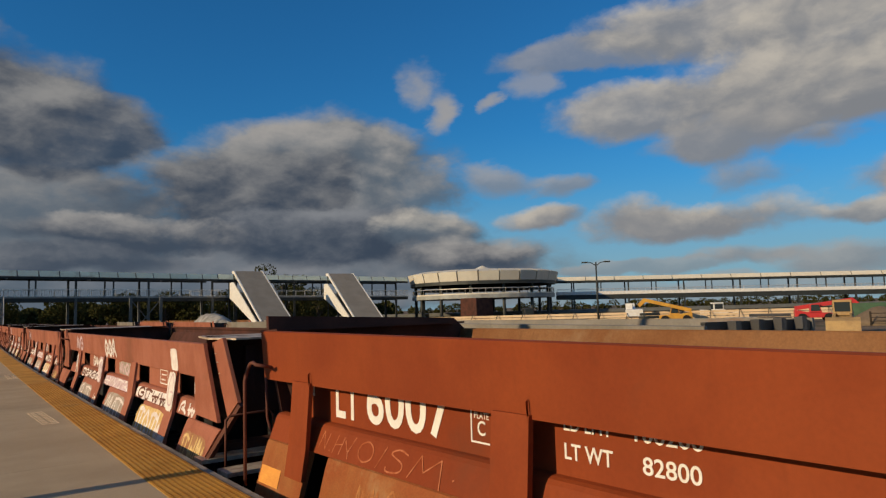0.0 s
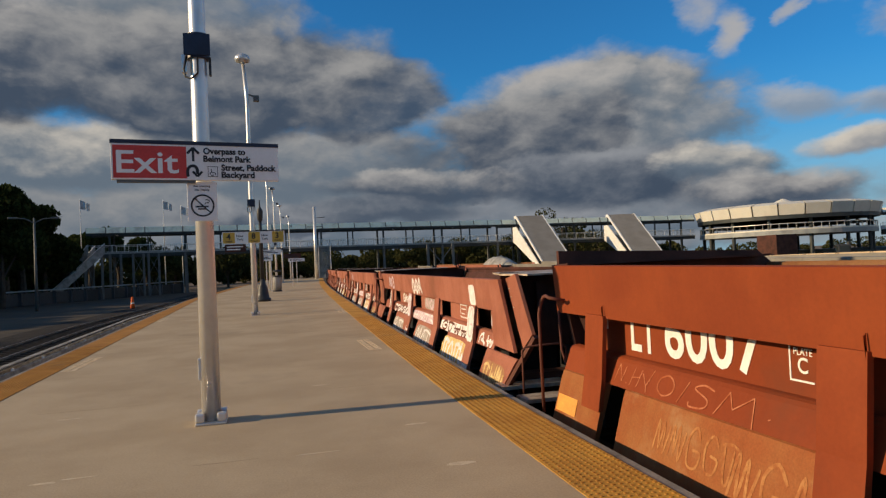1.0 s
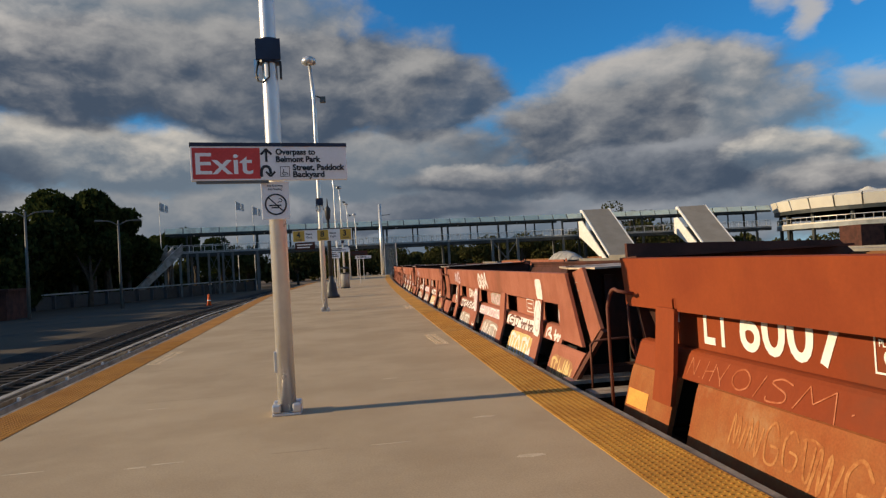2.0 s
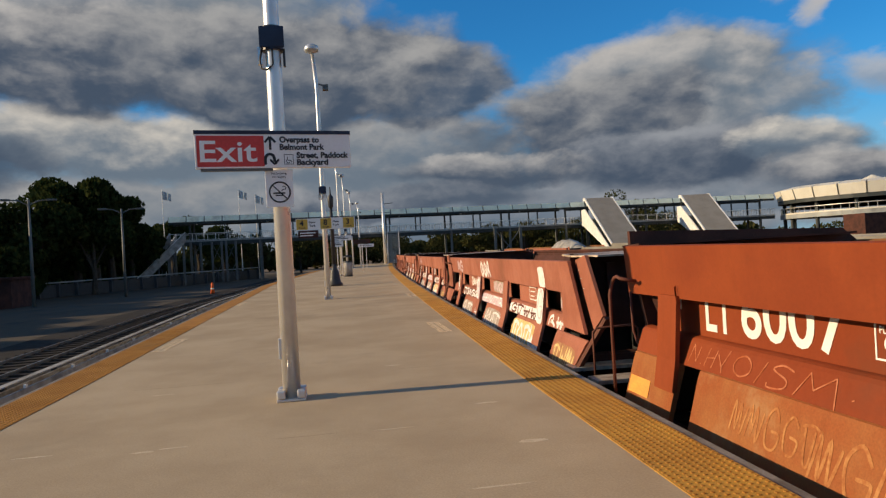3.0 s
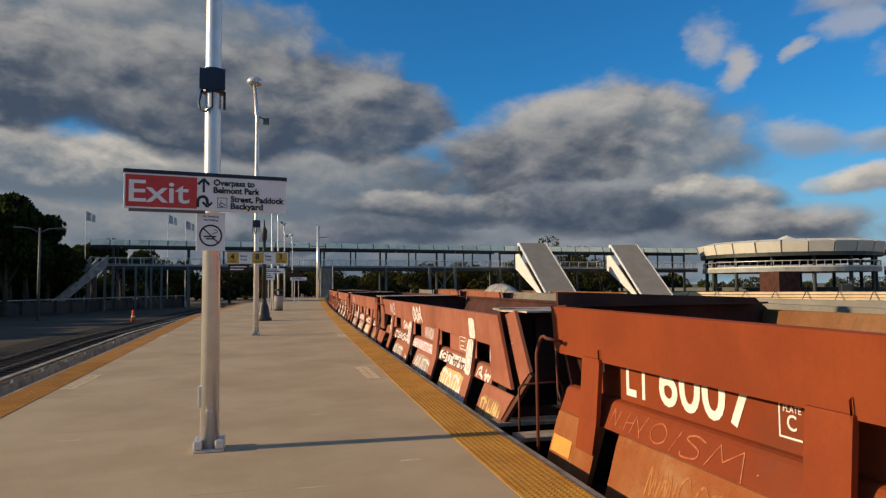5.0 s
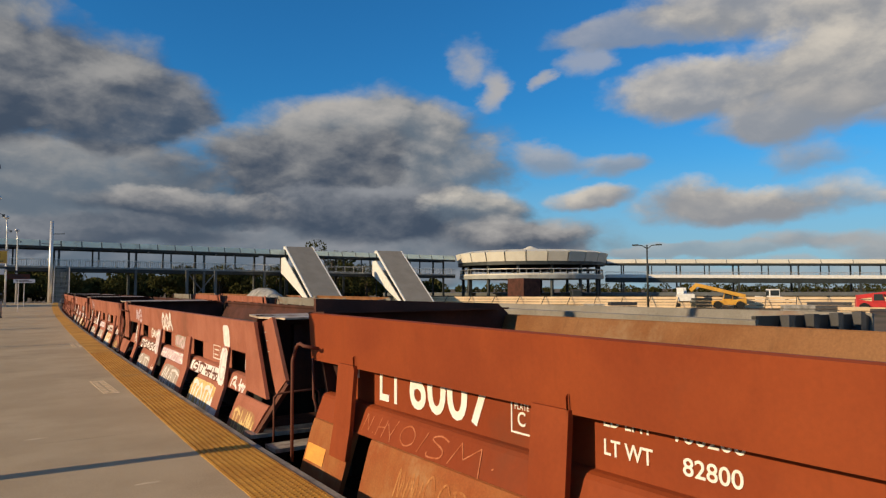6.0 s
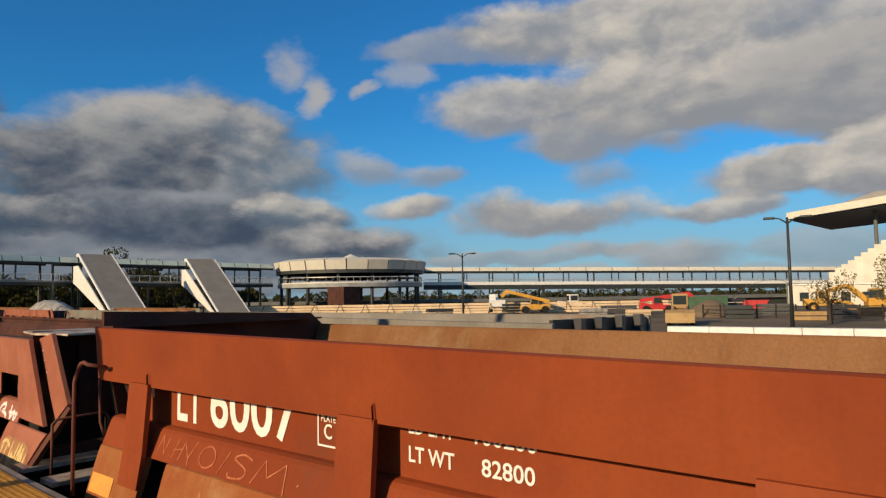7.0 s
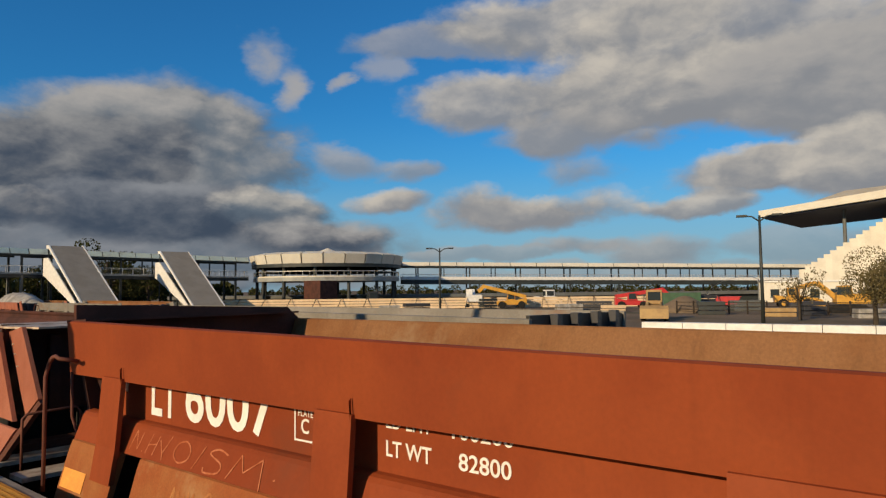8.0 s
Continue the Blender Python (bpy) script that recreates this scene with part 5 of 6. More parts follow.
for k in range(72):
    a = 2 * math.pi * k / 72
    g.beam(((RR - 0.55) * math.cos(a), (RR - 0.55) * math.sin(a), 4.4), ((RR - 0.55) * math.cos(a), (RR - 0.55) * math.sin(a), 5.6), 0.07, 0.07)
g.lathe([(RR - 0.5, 5.55), (RR - 0.5, 5.65), (RR - 0.6, 5.65), (RR - 0.6, 5.55)], seg=48)
tagged(part("railing", g, "galv", rot), kind="stuff")
for k in range(14):
    a = 2 * math.pi * (k + 0.5) / 14
    part("pillar", Geo().tube([((RR - 1.2) * math.cos(a), (RR - 1.2) * math.sin(a), GROUND), ((RR - 1.2) * math.cos(a), (RR - 1.2) * math.sin(a), 7.1)], 0.32, 10), "frame_dark", rot)
lift = polar(41.7, 128) - RC
part("lift_tower", Geo().box(lift.x - 2.3, lift.y - 1.6, GROUND, lift.x + 1.9, lift.y + 3, 3.72), "rust_dark", rot, "dark brown lift shaft")


def covered_stair(az0, az1, d, ztop, zlow, name_label):
    """A steep covered stair: two white side walls, a grey sloped roof, running down to the right."""
    a, b = polar(az0, d), polar(az1, d - 16)
    m, L = seg_frame(a, b)
    ob = thing("covered_stair", name_label, "stairs", m, "covered stairs", kind="structure")
    w = 4.6
    top = lambda x: ztop + (zlow - ztop) * x / L
    for y0, y1 in ((-0.2, 0.0), (w, w + 0.2)):
        ring = [(-1.0, ztop), (0, ztop), (L, zlow), (L, zlow - 0.35), (0, ztop - 0.5), (-1.0, ztop - 0.5)]
        n = len(ring)
        part("roof_edge", Geo().add([(x, y0, z) for x, z in ring] + [(x, y1, z) for x, z in ring], [tuple(range(n))[::-1], tuple(range(n, 2 * n))] + [(i, (i + 1) % n, n + (i + 1) % n, n + i) for i in range(n)]), "white", ob)
    ring = [(-1.0, ztop - 0.05), (0, ztop - 0.05), (L, zlow - 0.05), (L, zlow - 0.25), (0, ztop - 0.25), (-1, ztop - 0.25)]
    n = len(ring)
    part("roof", Geo().add([(x, 0.0, z) for x, z in ring] + [(x, w, z) for x, z in ring], [tuple(range(n))[::-1], tuple(range(n, 2 * n))] + [(i, (i + 1) % n, n + (i + 1) % n, n + i) for i in range(n)]), "roof_grey", ob, "grey sheet roof")
    # stair flight with solid white balustrade below the roof
    ring = [(-2.6, ztop - 1.9), (-0.4, ztop - 1.9), (L - 0.5, zlow - 1.9), (L - 0.5, zlow - 3.4), (-1.0, ztop - 5.0), (-2.6, ztop - 4.6)]
    for y0, y1 in ((-0.15, 0.0), (w, w + 0.15)):
        n = len(ring)
        part("balustrade", Geo().add([(x, y0, max(z, GROUND)) for x, z in ring] + [(x, y1, max(z, GROUND)) for x, z in ring], [tuple(range(n))[::-1], tuple(range(n, 2 * n))] + [(i, (i + 1) % n, n + (i + 1) % n, n + i) for i in range(n)]), "white", ob)
    steps = 40
    for i in range(steps):
        x = L * i / steps
        z = max(GROUND, ztop - 3.7 + (zlow - 2.5 - ztop + 3.7) * i / steps)
        part("tread", Geo().box(x, 0.0, z - 0.16, x + L / steps + 0.03, w, z), "deck", ob)
    for x in (-0.8, L * 0.5, L - 0.6):
        for y in (0.1, w - 0.1):
            part("post", Geo().box(x - 0.08, y - 0.08, GROUND, x + 0.08, y + 0.08, top(max(x, 0)) - 0.25), "frame_dark", ob)
    return ob


covered_stair(21.3, 23.8, 118, 9.2, -0.4, "steep covered stair with white walls and grey roof")
covered_stair(28.9, 31.5, 124, 8.9, -0.5, "steep covered stair with white walls and grey roof")


def open_stair(m, width, run, rise, label, side="galv"):
    """An open stair from the origin down along +x, with solid sides and rails."""
    ob = thing("open_stair", label, "stairs", m, kind="structure")
    n = int(rise / 0.175)
    tread = Geo().box(0, 0, -0.1, run / n + 0.02, width, 0).mesh("tread", "deck")
    for i in range(n):
        part("tread", tread, "deck", ob, m=pose(run * i / n, 0, -rise * i / n))
    for y in (0, width):
        part("side", Geo().add([(x, yy, z) for yy in (y - 0.06, y + 0.06) for x, z in ((0, 1.0), (run, 1.0 - rise), (run, -0.35 - rise), (0, -0.35))], [(0, 1, 2, 3), (7, 6, 5, 4), (0, 4, 5, 1), (1, 5, 6, 2), (2, 6, 7, 3), (3, 7, 4, 0)]), side, ob)
        part("handrail", Geo().tube([(0, y, 1.1), (run, y, 1.1 - rise)], 0.05, 6), "galv", ob)
    for x in (run * 0.05, run * 0.35):
        for y in (0.1, width - 0.1):
            part("post", Geo().box(x - 0.12, y - 0.12, GROUND - m.translation.z, x + 0.12, y + 0.12, -rise * x / run), "frame_grey", ob)
        part("cross_brace", Geo().beam((x, 0.1, -rise * x / run - 0.3), (x, width - 0.1, GROUND - m.translation.z + 0.2), 0.1, 0.1).beam((x, width - 0.1, -rise * x / run - 0.3), (x, 0.1, GROUND - m.translation.z + 0.2), 0.1, 0.1), "frame_grey", ob)
    return ob


ps = polar(-12.6, 110.5, 5.3)
open_stair(pose(*ps, 0, 0, 180), 4.0, 5.5, 6.6, "open steel stair with grey sides climbing to footbridge", "cover")
ps = polar(-12.0, 106, 5.3)
open_stair(pose(*ps, 0, 0, 195), 2.2, 7.0, 6.6, "open steel stair with grey sides climbing to footbridge", "cover")
ps = Vector((8.6, 113.0, 5.0))
open_stair(pose(*ps, 0, 0, -95), 1.9, 8.0, 5.0, "steel stair from footbridge down to the platform", "galv")
g = Geo()
for x in (27.0, 31.5):
    g.box(x - 0.2, 111.6, GROUND, x + 0.2, 112.0, 4.9)
g.beam((27.0, 111.8, -1.0), (31.5, 111.8, 4.6), 0.14, 0.14).beam((31.5, 111.8, -1.0), (27.0, 111.8, 4.6), 0.14, 0.14)
br = thing("bracing_tower", "grey cross-braced steel tower under the footbridge", "bracing", kind="structure")
part("frame", g, "frame_grey", br)
for az in (-11.6, -10.0, -8.9):
    p, q = polar(az, 109.5), polar(az + 0.75, 109.5)
    tw = thing("bracing_tower", "grey cross-braced steel tower under the footbridge", "bracing", kind="structure")
    for w_ in (p, q):
        part("leg", Geo().box(w_.x - 0.14, w_.y - 0.14, GROUND, w_.x + 0.14, w_.y + 0.14, 5.0), "frame_grey", tw)
    for z0, z1 in ((-1.2, 1.8), (1.8, 4.8)):
        part("cross_brace", Geo().beam((p.x, p.y, z0), (q.x, q.y, z1), 0.06, 0.06).beam((q.x, q.y, z0), (p.x, p.y, z1), 0.06, 0.06), "frame_grey", tw)
mast = thing("mast", "tall pale steel mast with cross arms", "mast", pose(7.7, 107.5, 0))
part("shaft", Geo().tube([(0, 0, -1.3), (0, 0, 11.4)], 0.30, 12, 0.22), "galv", mast, smooth=True)
part("arm", Geo().beam((-1.2, 0, 8.2), (1.3, 0, 8.2), 0.1, 0.1).beam((0, 0, 9.6), (1.6, 0, 9.7), 0.1, 0.1), "frame_grey", mast)

# ---- trees ----


def crown(rnd, blobs, n, leaf):
    """Leaf clumps: small quads scattered through several overlapping lobes, with gaps."""
    vs, fs = [], []
    for _ in range(n):
        cx, cy, cz, r = rnd.choice(blobs)
        u, v = rnd.uniform(-1, 1), rnd.uniform(0, 2 * math.pi)
        rr = r * (0.55 + 0.5 * rnd.random() ** 0.6)
        s = math.sqrt(1 - u * u)
        c = Vector((cx + rr * s * math.cos(v), cy + rr * s * math.sin(v), cz + rr * u * 0.85))
        q = Euler((rnd.uniform(0, 6.3), rnd.uniform(0, 6.3), rnd.uniform(0, 6.3))).to_matrix()
        k = leaf * rnd.uniform(0.6, 1.4)
        o = len(vs)
        vs += [tuple(c + q @ Vector(p) * k) for p in ((-0.5, 0, 0), (0, -0.32, 0.06), (0.5, 0, 0), (0, 0.32, 0.06))]
        fs.append((o, o + 1, o + 2, o + 3))
    g = Geo()
    g.v, g.f = vs, fs
    return g


def plain_mesh(g, name, material):
    me = bpy.data.meshes.new(name)
    me.from_pydata(g.v, [], g.f)
    me.materials.append(M[material])
    return me


def tree(x, y, h, spread, seed, leaf="leaf", n=2600, size=0.55, label="dark leafy tree beyond the tracks", z=GROUND):
    rnd = random.Random(seed)
    ob = thing("tree", label, "tree", pose(x, y, z))
    g = Geo().tube([(0, 0, 0), (rnd.uniform(-.2, .2), 0, h * 0.25), (rnd.uniform(-.4, .4), rnd.uniform(-.3, .3), h * 0.6)], h * 0.035, 8, h * 0.015)
    blobs = []
    for k in range(9):
        a = rnd.uniform(0, 6.28)
        d = spread * rnd.uniform(0.2, 0.75)
        zc = h * rnd.uniform(0.38, 0.82)
        p = (d * math.cos(a), d * math.sin(a), zc)
        g.tube([(0, 0, h * rnd.uniform(0.2, 0.4)), (p[0] * 0.5, p[1] * 0.5, zc * 0.8), p], h * 0.014, 5, h * 0.004)
        blobs.append((*p, spread * rnd.uniform(0.28, 0.5)))
    part("trunk", g, "bark", ob)
    part("crown", plain_mesh(crown(rnd, blobs, n, size), "crown", leaf), leaf, ob)
    return ob


# the dark stand of trees beyond the lot
for i, (az, d, h, s, n) in enumerate(((-19.6, 96, 16.6, 6.0, 8500), (-18.4, 97, 17.4, 5.2, 7500), (-17.3, 99, 16.6, 4.4, 6000), (-16.0, 104, 12.6, 4.2, 5000), (-14.7, 106, 11.2, 3.6, 4000), (-22.6, 92, 12.6, 5.2, 5200), (-25.5, 90, 10.4, 5.0, 5200), (-29.5, 88, 11.5, 5.5, 4200), (-21.0, 108, 13.0, 6.0, 5200),
                                      (-34.5, 85, 12, 6, 4200), (-40, 80, 12, 6, 4200), (-13.0, 132, 13.6, 4.2, 4200), (-11.0, 134, 13.2, 4.6, 4200), (-9.0, 138, 11.4, 5.0, 4200), (-17.5, 122, 11.0, 6.0, 4200), (-24.0, 112, 10.0, 6.0, 4200), (-18.6, 92, 10.5, 5.2, 4200))):
    p = polar(az, d)
    tree(p.x, p.y, h, s, 100 + i, n=n, size=0.62)
# the stand goes on beside the line and keeps the left tracks in shade
for i in range(17):
    y = -26 + i * 6.2
    rr = random.Random(700 + i)
    tree(-47 + rr.uniform(-3, 2), y + rr.uniform(-1.5, 1.5), rr.uniform(11.5, 14.0), 5.2, 300 + i, n=4200, size=1.15)
# trees behind the footbridge
for i, (az, d, h, s) in enumerate(((12.3, 150, 8.0, 5), (14.2, 155, 9.5, 5), (16.0, 150, 8.0, 5), (18.0, 152, 7.5, 5), (25.2, 160, 16.5, 6), (26, 165, 9, 6), (9, 160, 8, 5), (-7, 140, 9, 6), (-3, 140, 8, 6), (1, 150, 8, 6), (5, 155, 7.5, 6), (20.5, 158, 9, 6), (28, 175, 9, 7))):
    p = polar(az, d)
    tree(p.x, p.y, h, s, 200 + i, "leaf_far", 1800, 0.6, "green tree behind the footbridge")


def hedge(name, pts, h, seed, mt, n, label):
    rnd = random.Random(seed)
    blobs = []
    for a, b in zip(pts, pts[1:]):
        L = (b - a).length
        for k in range(int(L / (h * 0.55)) + 1):
            p = a + (b - a) * (k * h * 0.55 / L) if L else a
            hh = h * rnd.uniform(0.55, 1.1)
            blobs.append((p.x + rnd.uniform(-2, 2), p.y + rnd.uniform(-2, 2), GROUND + hh * 0.5, hh * 0.55))
    ob = new(name, plain_mesh(crown(rnd, blobs, n, h * 0.16), name, mt))
    return tagged(ob, label, "trees", kind="stuff")


hedge("far_woods", [polar(34, 330), polar(60, 340), polar(90, 350), polar(110, 350)], 5.6, 5, "leaf_far", 26000, "far belt of dark trees along the horizon")
hedge("far_woods", [polar(-45, 150), polar(-20, 155), polar(0, 190), polar(34, 260)], 9.0, 6, "leaf_far", 30000, "far belt of dark trees along the horizon")
hedge("undergrowth", [polar(-40, 84), polar(-24, 92), polar(-15, 112)], 7.5, 7, "leaf", 20000, "dark undergrowth below the trees")

hedge("undergrowth", [polar(-74, 76), polar(-58, 80), polar(-43, 98)], 13.0, 7, "leaf", 22000, "dark row of trees beside the lot")

# ---- the left lot ----
wall = thing("lot_fence", "low dark wall with a pale rail beyond lot", "fence", kind="structure")
fa, fb = polar(-32, 82), polar(-6.5, 118)
part("wall", Geo().beam((fa.x, fa.y, -0.6), (fb.x, fb.y, -0.6), 0.3, 1.5), "black", wall)
part("rail", Geo().beam((fa.x, fa.y, 0.35), (fb.x, fb.y, 0.5), 0.25, 0.16), "deck", wall)
for k in range(24):
    p = fa + (fb - fa) * (k / 23)
    part("post", Geo().box(p.x - 0.2, p.y - 0.5, GROUND, p.x + 0.2, p.y - 0.15, 0.3), "dark", wall)


def twin_lamp(az, d, h, label, z=GROUND, one=False, mt="galv", arm=2.2):
    p = polar(az, d)
    ob = thing("street_lamp", label, "lamp post", pose(p.x, p.y, z, 0, 0, -az), "lot lamps")
    part("shaft", Geo().tube([(0, 0, 0), (0, 0, h)], 0.16, 10, 0.09), mt, ob, smooth=True)
    for s in ((-1,) if one else (-1, 1)):
        part("arm", Geo().tube([(0, 0, h - 0.5), (s * arm * 0.35, 0, h - 0.08), (s * arm * 0.7, 0, h)], 0.06, 8), mt, ob, smooth=True)
        part("lamp_head", Geo().box(s * arm * 0.82 - 0.42, -0.22, h - 0.10, s * arm * 0.82 + 0.42, 0.22, h + 0.08), mt, ob, bevel=0.05)
    return ob


twin_lamp(-16.5, 78, 9.3, "grey twin-arm street lamp beside the lot", mt="frame_grey")
twin_lamp(-22.6, 70, 9.6, "dark street lamp standing before the trees", mt="frame_grey")
twin_lamp(51.55, 92, 8.9, "black twin-head car park lamp", mt="frame_dark", arm=1.8)
twin_lamp(77.3, 60, 9.0, "dark green car park lamp with flat heads", mt="frame_dark", arm=1.6)


def flagpole(az, d, z, h):
    p = polar(az, d)
    ob = thing("flagpole", "slim white flagpole with a small pale flag", "flagpole", pose(p.x, p.y, z), "flagpoles")
    part("pole", Geo().tube([(0, 0, 0), (0, 0, h)], 0.08, 8, 0.05), "white", ob)
    g = Geo()
    for i in range(6):
        x0, x1 = i * 0.22, (i + 1) * 0.22
        yy = lambda t: 0.14 * math.sin(t * 5)
        g.add([(x0, yy(x0), h - 1.5 - x0 * 0.3), (x1, yy(x1), h - 1.5 - x1 * 0.3), (x1, yy(x1), h - 0.1 - x1 * 0.5), (x0, yy(x0), h - 0.1 - x0 * 0.5)], [(0, 1, 2, 3)])
    part("flag", g, "flag", ob)


flagpole(-13.5, 116, GROUND, 15.2)
flagpole(-7.7, 118, GROUND, 15.3)
flagpole(-6.4, 118, GROUND, 14.4)

cone = thing("traffic_marker", "orange and white traffic marker post on asphalt", "traffic marker", pose(-12.2, 68.0, GROUND))
part("base", Geo().box(-0.3, -0.3, 0, 0.3, 0.3, 0.08), "black", cone)
part("body", Geo().lathe([(0.22, 0.08), (0.14, 0.7), (0.10, 1.15)], seg=12), "orange_cone", cone, smooth=True)
part("stripe", Geo().lathe([(0.175, 0.50), (0.16, 0.62)], seg=12), "white", cone)

shed = thing("shed", "small brown hut beyond lot, dim walls and lit opening by colour", "hut", pose(*polar(-25.6, 74, GROUND)))
# dark walls paint the hut's dimness, the tan door its small lit spot
part("wall", Geo().box(-3.2, -2, 0, 3.2, 2, 2.6), "rust_dark", shed)
part("roof", Geo().box(-3.5, -2.3, 2.6, 3.5, 2.3, 2.8), "rust_dark", shed)
part("door", Geo().box(-0.4, -2.06, 0, 0.7, -2.0, 2.1), "tan", shed)

# ---- the yard beyond the wagons ----
yard = thing("board_fence", "long tan board fence with diagonal props", "fence", kind="structure")
fa, fb = polar(31, 121), polar(74, 124)
for k in range(4):
    part("board", Geo().beam((fa.x, fa.y, -1.15 + k * 0.46), (fb.x, fb.y, -1.15 + k * 0.46), 0.10, 0.38), "fence", yard)
for k in range(22):
    p = fa + (fb - fa) * (k / 21)
    part("prop", Geo().beam((p.x - 2.0, p.y - 1.0, GROUND), (p.x, p.y - 0.2, 0.6), 0.09, 0.09), "frame_dark", yard)


def excavator(az, d, rz, paint, label, tall=3.8):
    p = polar(az, d)
    ob = thing("excavator", label, "excavator", pose(p.x, p.y, GROUND, 0, 0, rz))
    for y in (-1.2, 1.2):
        part("crawler", Geo().along_y([(-2.0, 0.25), (-1.7, 0.0), (1.7, 0.0), (2.0, 0.25), (2.0, 0.7), (1.7, 0.95), (-1.7, 0.95), (-2.0, 0.7)], y - 0.3, y + 0.3), "rubber", ob)
    part("body", Geo().along_y([(-2.3, 1.1), (1.2, 1.1), (1.2, 1.9), (-0.6, 2.3), (-2.3, 2.2)], -1.3, 1.3), paint, ob, bevel=0.06)
    cab = part("cab", Geo().along_y([(-0.5, 1.9), (1.2, 1.9), (1.0, 3.2), (-0.4, 3.25)], 0.2, 1.3), paint, ob, bevel=0.05)
    part("window", Geo().along_y([(-0.35, 2.15), (1.22, 2.15), (1.06, 3.05), (-0.3, 3.08)], 0.15, 1.34), "glass", cab)
    part("boom", Geo().beam((0.9, -0.2, 1.7), (3.0, -0.2, tall), 0.4, 0.6).beam((3.0, -0.2, tall), (5.0, -0.2, tall - 0.6), 0.38, 0.5), paint, ob, bevel=0.04)
    part("stick", Geo().beam((5.0, -0.2, tall - 0.4), (5.5, -0.2, 1.2), 0.32, 0.42), paint, ob, bevel=0.04)
    part("bucket", Geo().along_y([(5.0, 0.2), (5.9, 0.1), (6.0, 1.0), (5.5, 1.3), (5.2, 1.0)], -0.8, 0.4), "dark", ob)
    return ob


def wheel_loader(az, d, rz, paint, label, s=1.0):
    p = polar(az, d)
    ob = thing("loader", label, "wheel loader", pose(p.x, p.y, GROUND, 0, 0, rz))
    for x in (-1.5, 1.6):
        for y in (-1.05, 1.05):
            w = part("wheel", Geo().tube([(x, y - 0.22, 0.7), (x, y + 0.22, 0.7)], 0.7, 18), "rubber", ob)
            part("rim", Geo().tube([(x, y - 0.24, 0.7), (x, y + 0.24, 0.7)], 0.32, 12), paint, w)
    part("body", Geo().along_y([(-2.6, 0.8), (2.1, 0.8), (2.1, 1.4), (0.2, 1.6), (-2.6, 1.9)], -0.85, 0.85), paint, ob, bevel=0.06)
    cab = part("cab", Geo().box(-0.9, -0.75, 1.6, 0.7, 0.75, 3.0), paint, ob, bevel=0.05)
    part("window", Geo().box(-0.75, -0.78, 1.95, 0.55, 0.78, 2.8).box(-0.93, -0.6, 1.95, 0.73, 0.6, 2.8), "glass", cab)
    for y in (-0.6, 0.6):
        part("arm", Geo().beam((0.8, y, 1.7), (2.9, y, 1.3), 0.16, 0.3), paint, ob)
    part("bucket", Geo().along_y([(2.7, 0.3), (3.9, 0.3), (3.5, 1.2), (2.8, 1.5)], -1.3, 1.3), paint, ob)
    return ob


def telehandler(az, d, rz, paint, label, lift=2.6):
    p = polar(az, d)
    ob = thing("telehandler", label, "telehandler", pose(p.x, p.y, GROUND, 0, 0, rz))
    for x in (-1.6, 1.6):
        for y in (-1.0, 1.0):
            part("wheel", Geo().tube([(x, y - 0.2, 0.6), (x, y + 0.2, 0.6)], 0.6, 16), "rubber", ob)
    part("body", Geo().along_y([(-2.5, 0.6), (2.4, 0.6), (2.4, 1.2), (-1.0, 1.4), (-2.5, 1.7)], -0.8, 0.8), paint, ob, bevel=0.05)
    cab = part("cab", Geo().along_y([(-0.7, 1.3), (0.8, 1.3), (0.5, 2.5), (-0.6, 2.5)], -0.9, -0.1), paint, ob, bevel=0.04)
    part("window", Geo().along_y([(-0.55, 1.5), (0.65, 1.5), (0.45, 2.35), (-0.5, 2.35)], -0.93, -0.07), "glass", cab)
    part("boom", Geo().beam((-2.4, 0.3, 1.9), (4.6, 0.3, lift + 1.1), 0.5, 0.55).beam((4.4, 0.3, lift + 1.2), (5.5, 0.3, lift + 0.2), 0.4, 0.6), paint, ob, bevel=0.04)
    return ob


telehandler(57.6, 112, 185 - 58, "jcb", "yellow telehandler with raised boom in the yard", 2.6)
wheel_loader(60.8, 118, -40, "white", "white compact loader standing in yard")
telehandler(67.5, 105, -60, "red", "red boom machine in the yard", 1.8)
wheel_loader(69.3, 70, -160, "tan", "tan backhoe loader with glazed cab in yard")
excavator(82.8, 92, 190 - 81, "jcb", "yellow excavator with bent arm in yard", 3.6)
wheel_loader(79.4, 110, -70, "jcb", "low yellow machine behind the barrier", 0.7)
wheel_loader(45.8, 118, -30, "dark", "dark loader machine below the rotunda")
excavator(54.4, 116, 40, "white", "pale machine standing in the yard", 3.0)
red2 = thing("skip", "red metal skip in the yard", "skip", pose(*polar(74.3, 125, GROUND), 0, 0, -70))
part("body", Geo().along_y([(-2.4, 0.1), (2.4, 0.1), (3.0, 1.5), (-3.0, 1.5)], -1.1, 1.1), "red", red2, bevel=0.05)
part("rim", Geo().box(-3.1, -1.15, 1.45, 3.1, 1.15, 1.55), "red", red2)
gb = thing("container", "dark green storage container in the yard", "container", pose(*polar(71.0, 95, GROUND), 0, 0, -70))
part("body", Geo().box(-3, -1.2, 0, 3, 1.2, 2.5), "green", gb, bevel=0.03)
pile = thing("dirt_pile", "low heap of brown dirt beside loader", "dirt", pose(*polar(71.6, 92, GROUND)))
part("mound", Geo().lathe([(4.2, 0), (3.0, 0.7), (1.8, 1.4), (0.7, 2.0), (0.1, 2.1)], seg=18), "earth", pile, smooth=True)

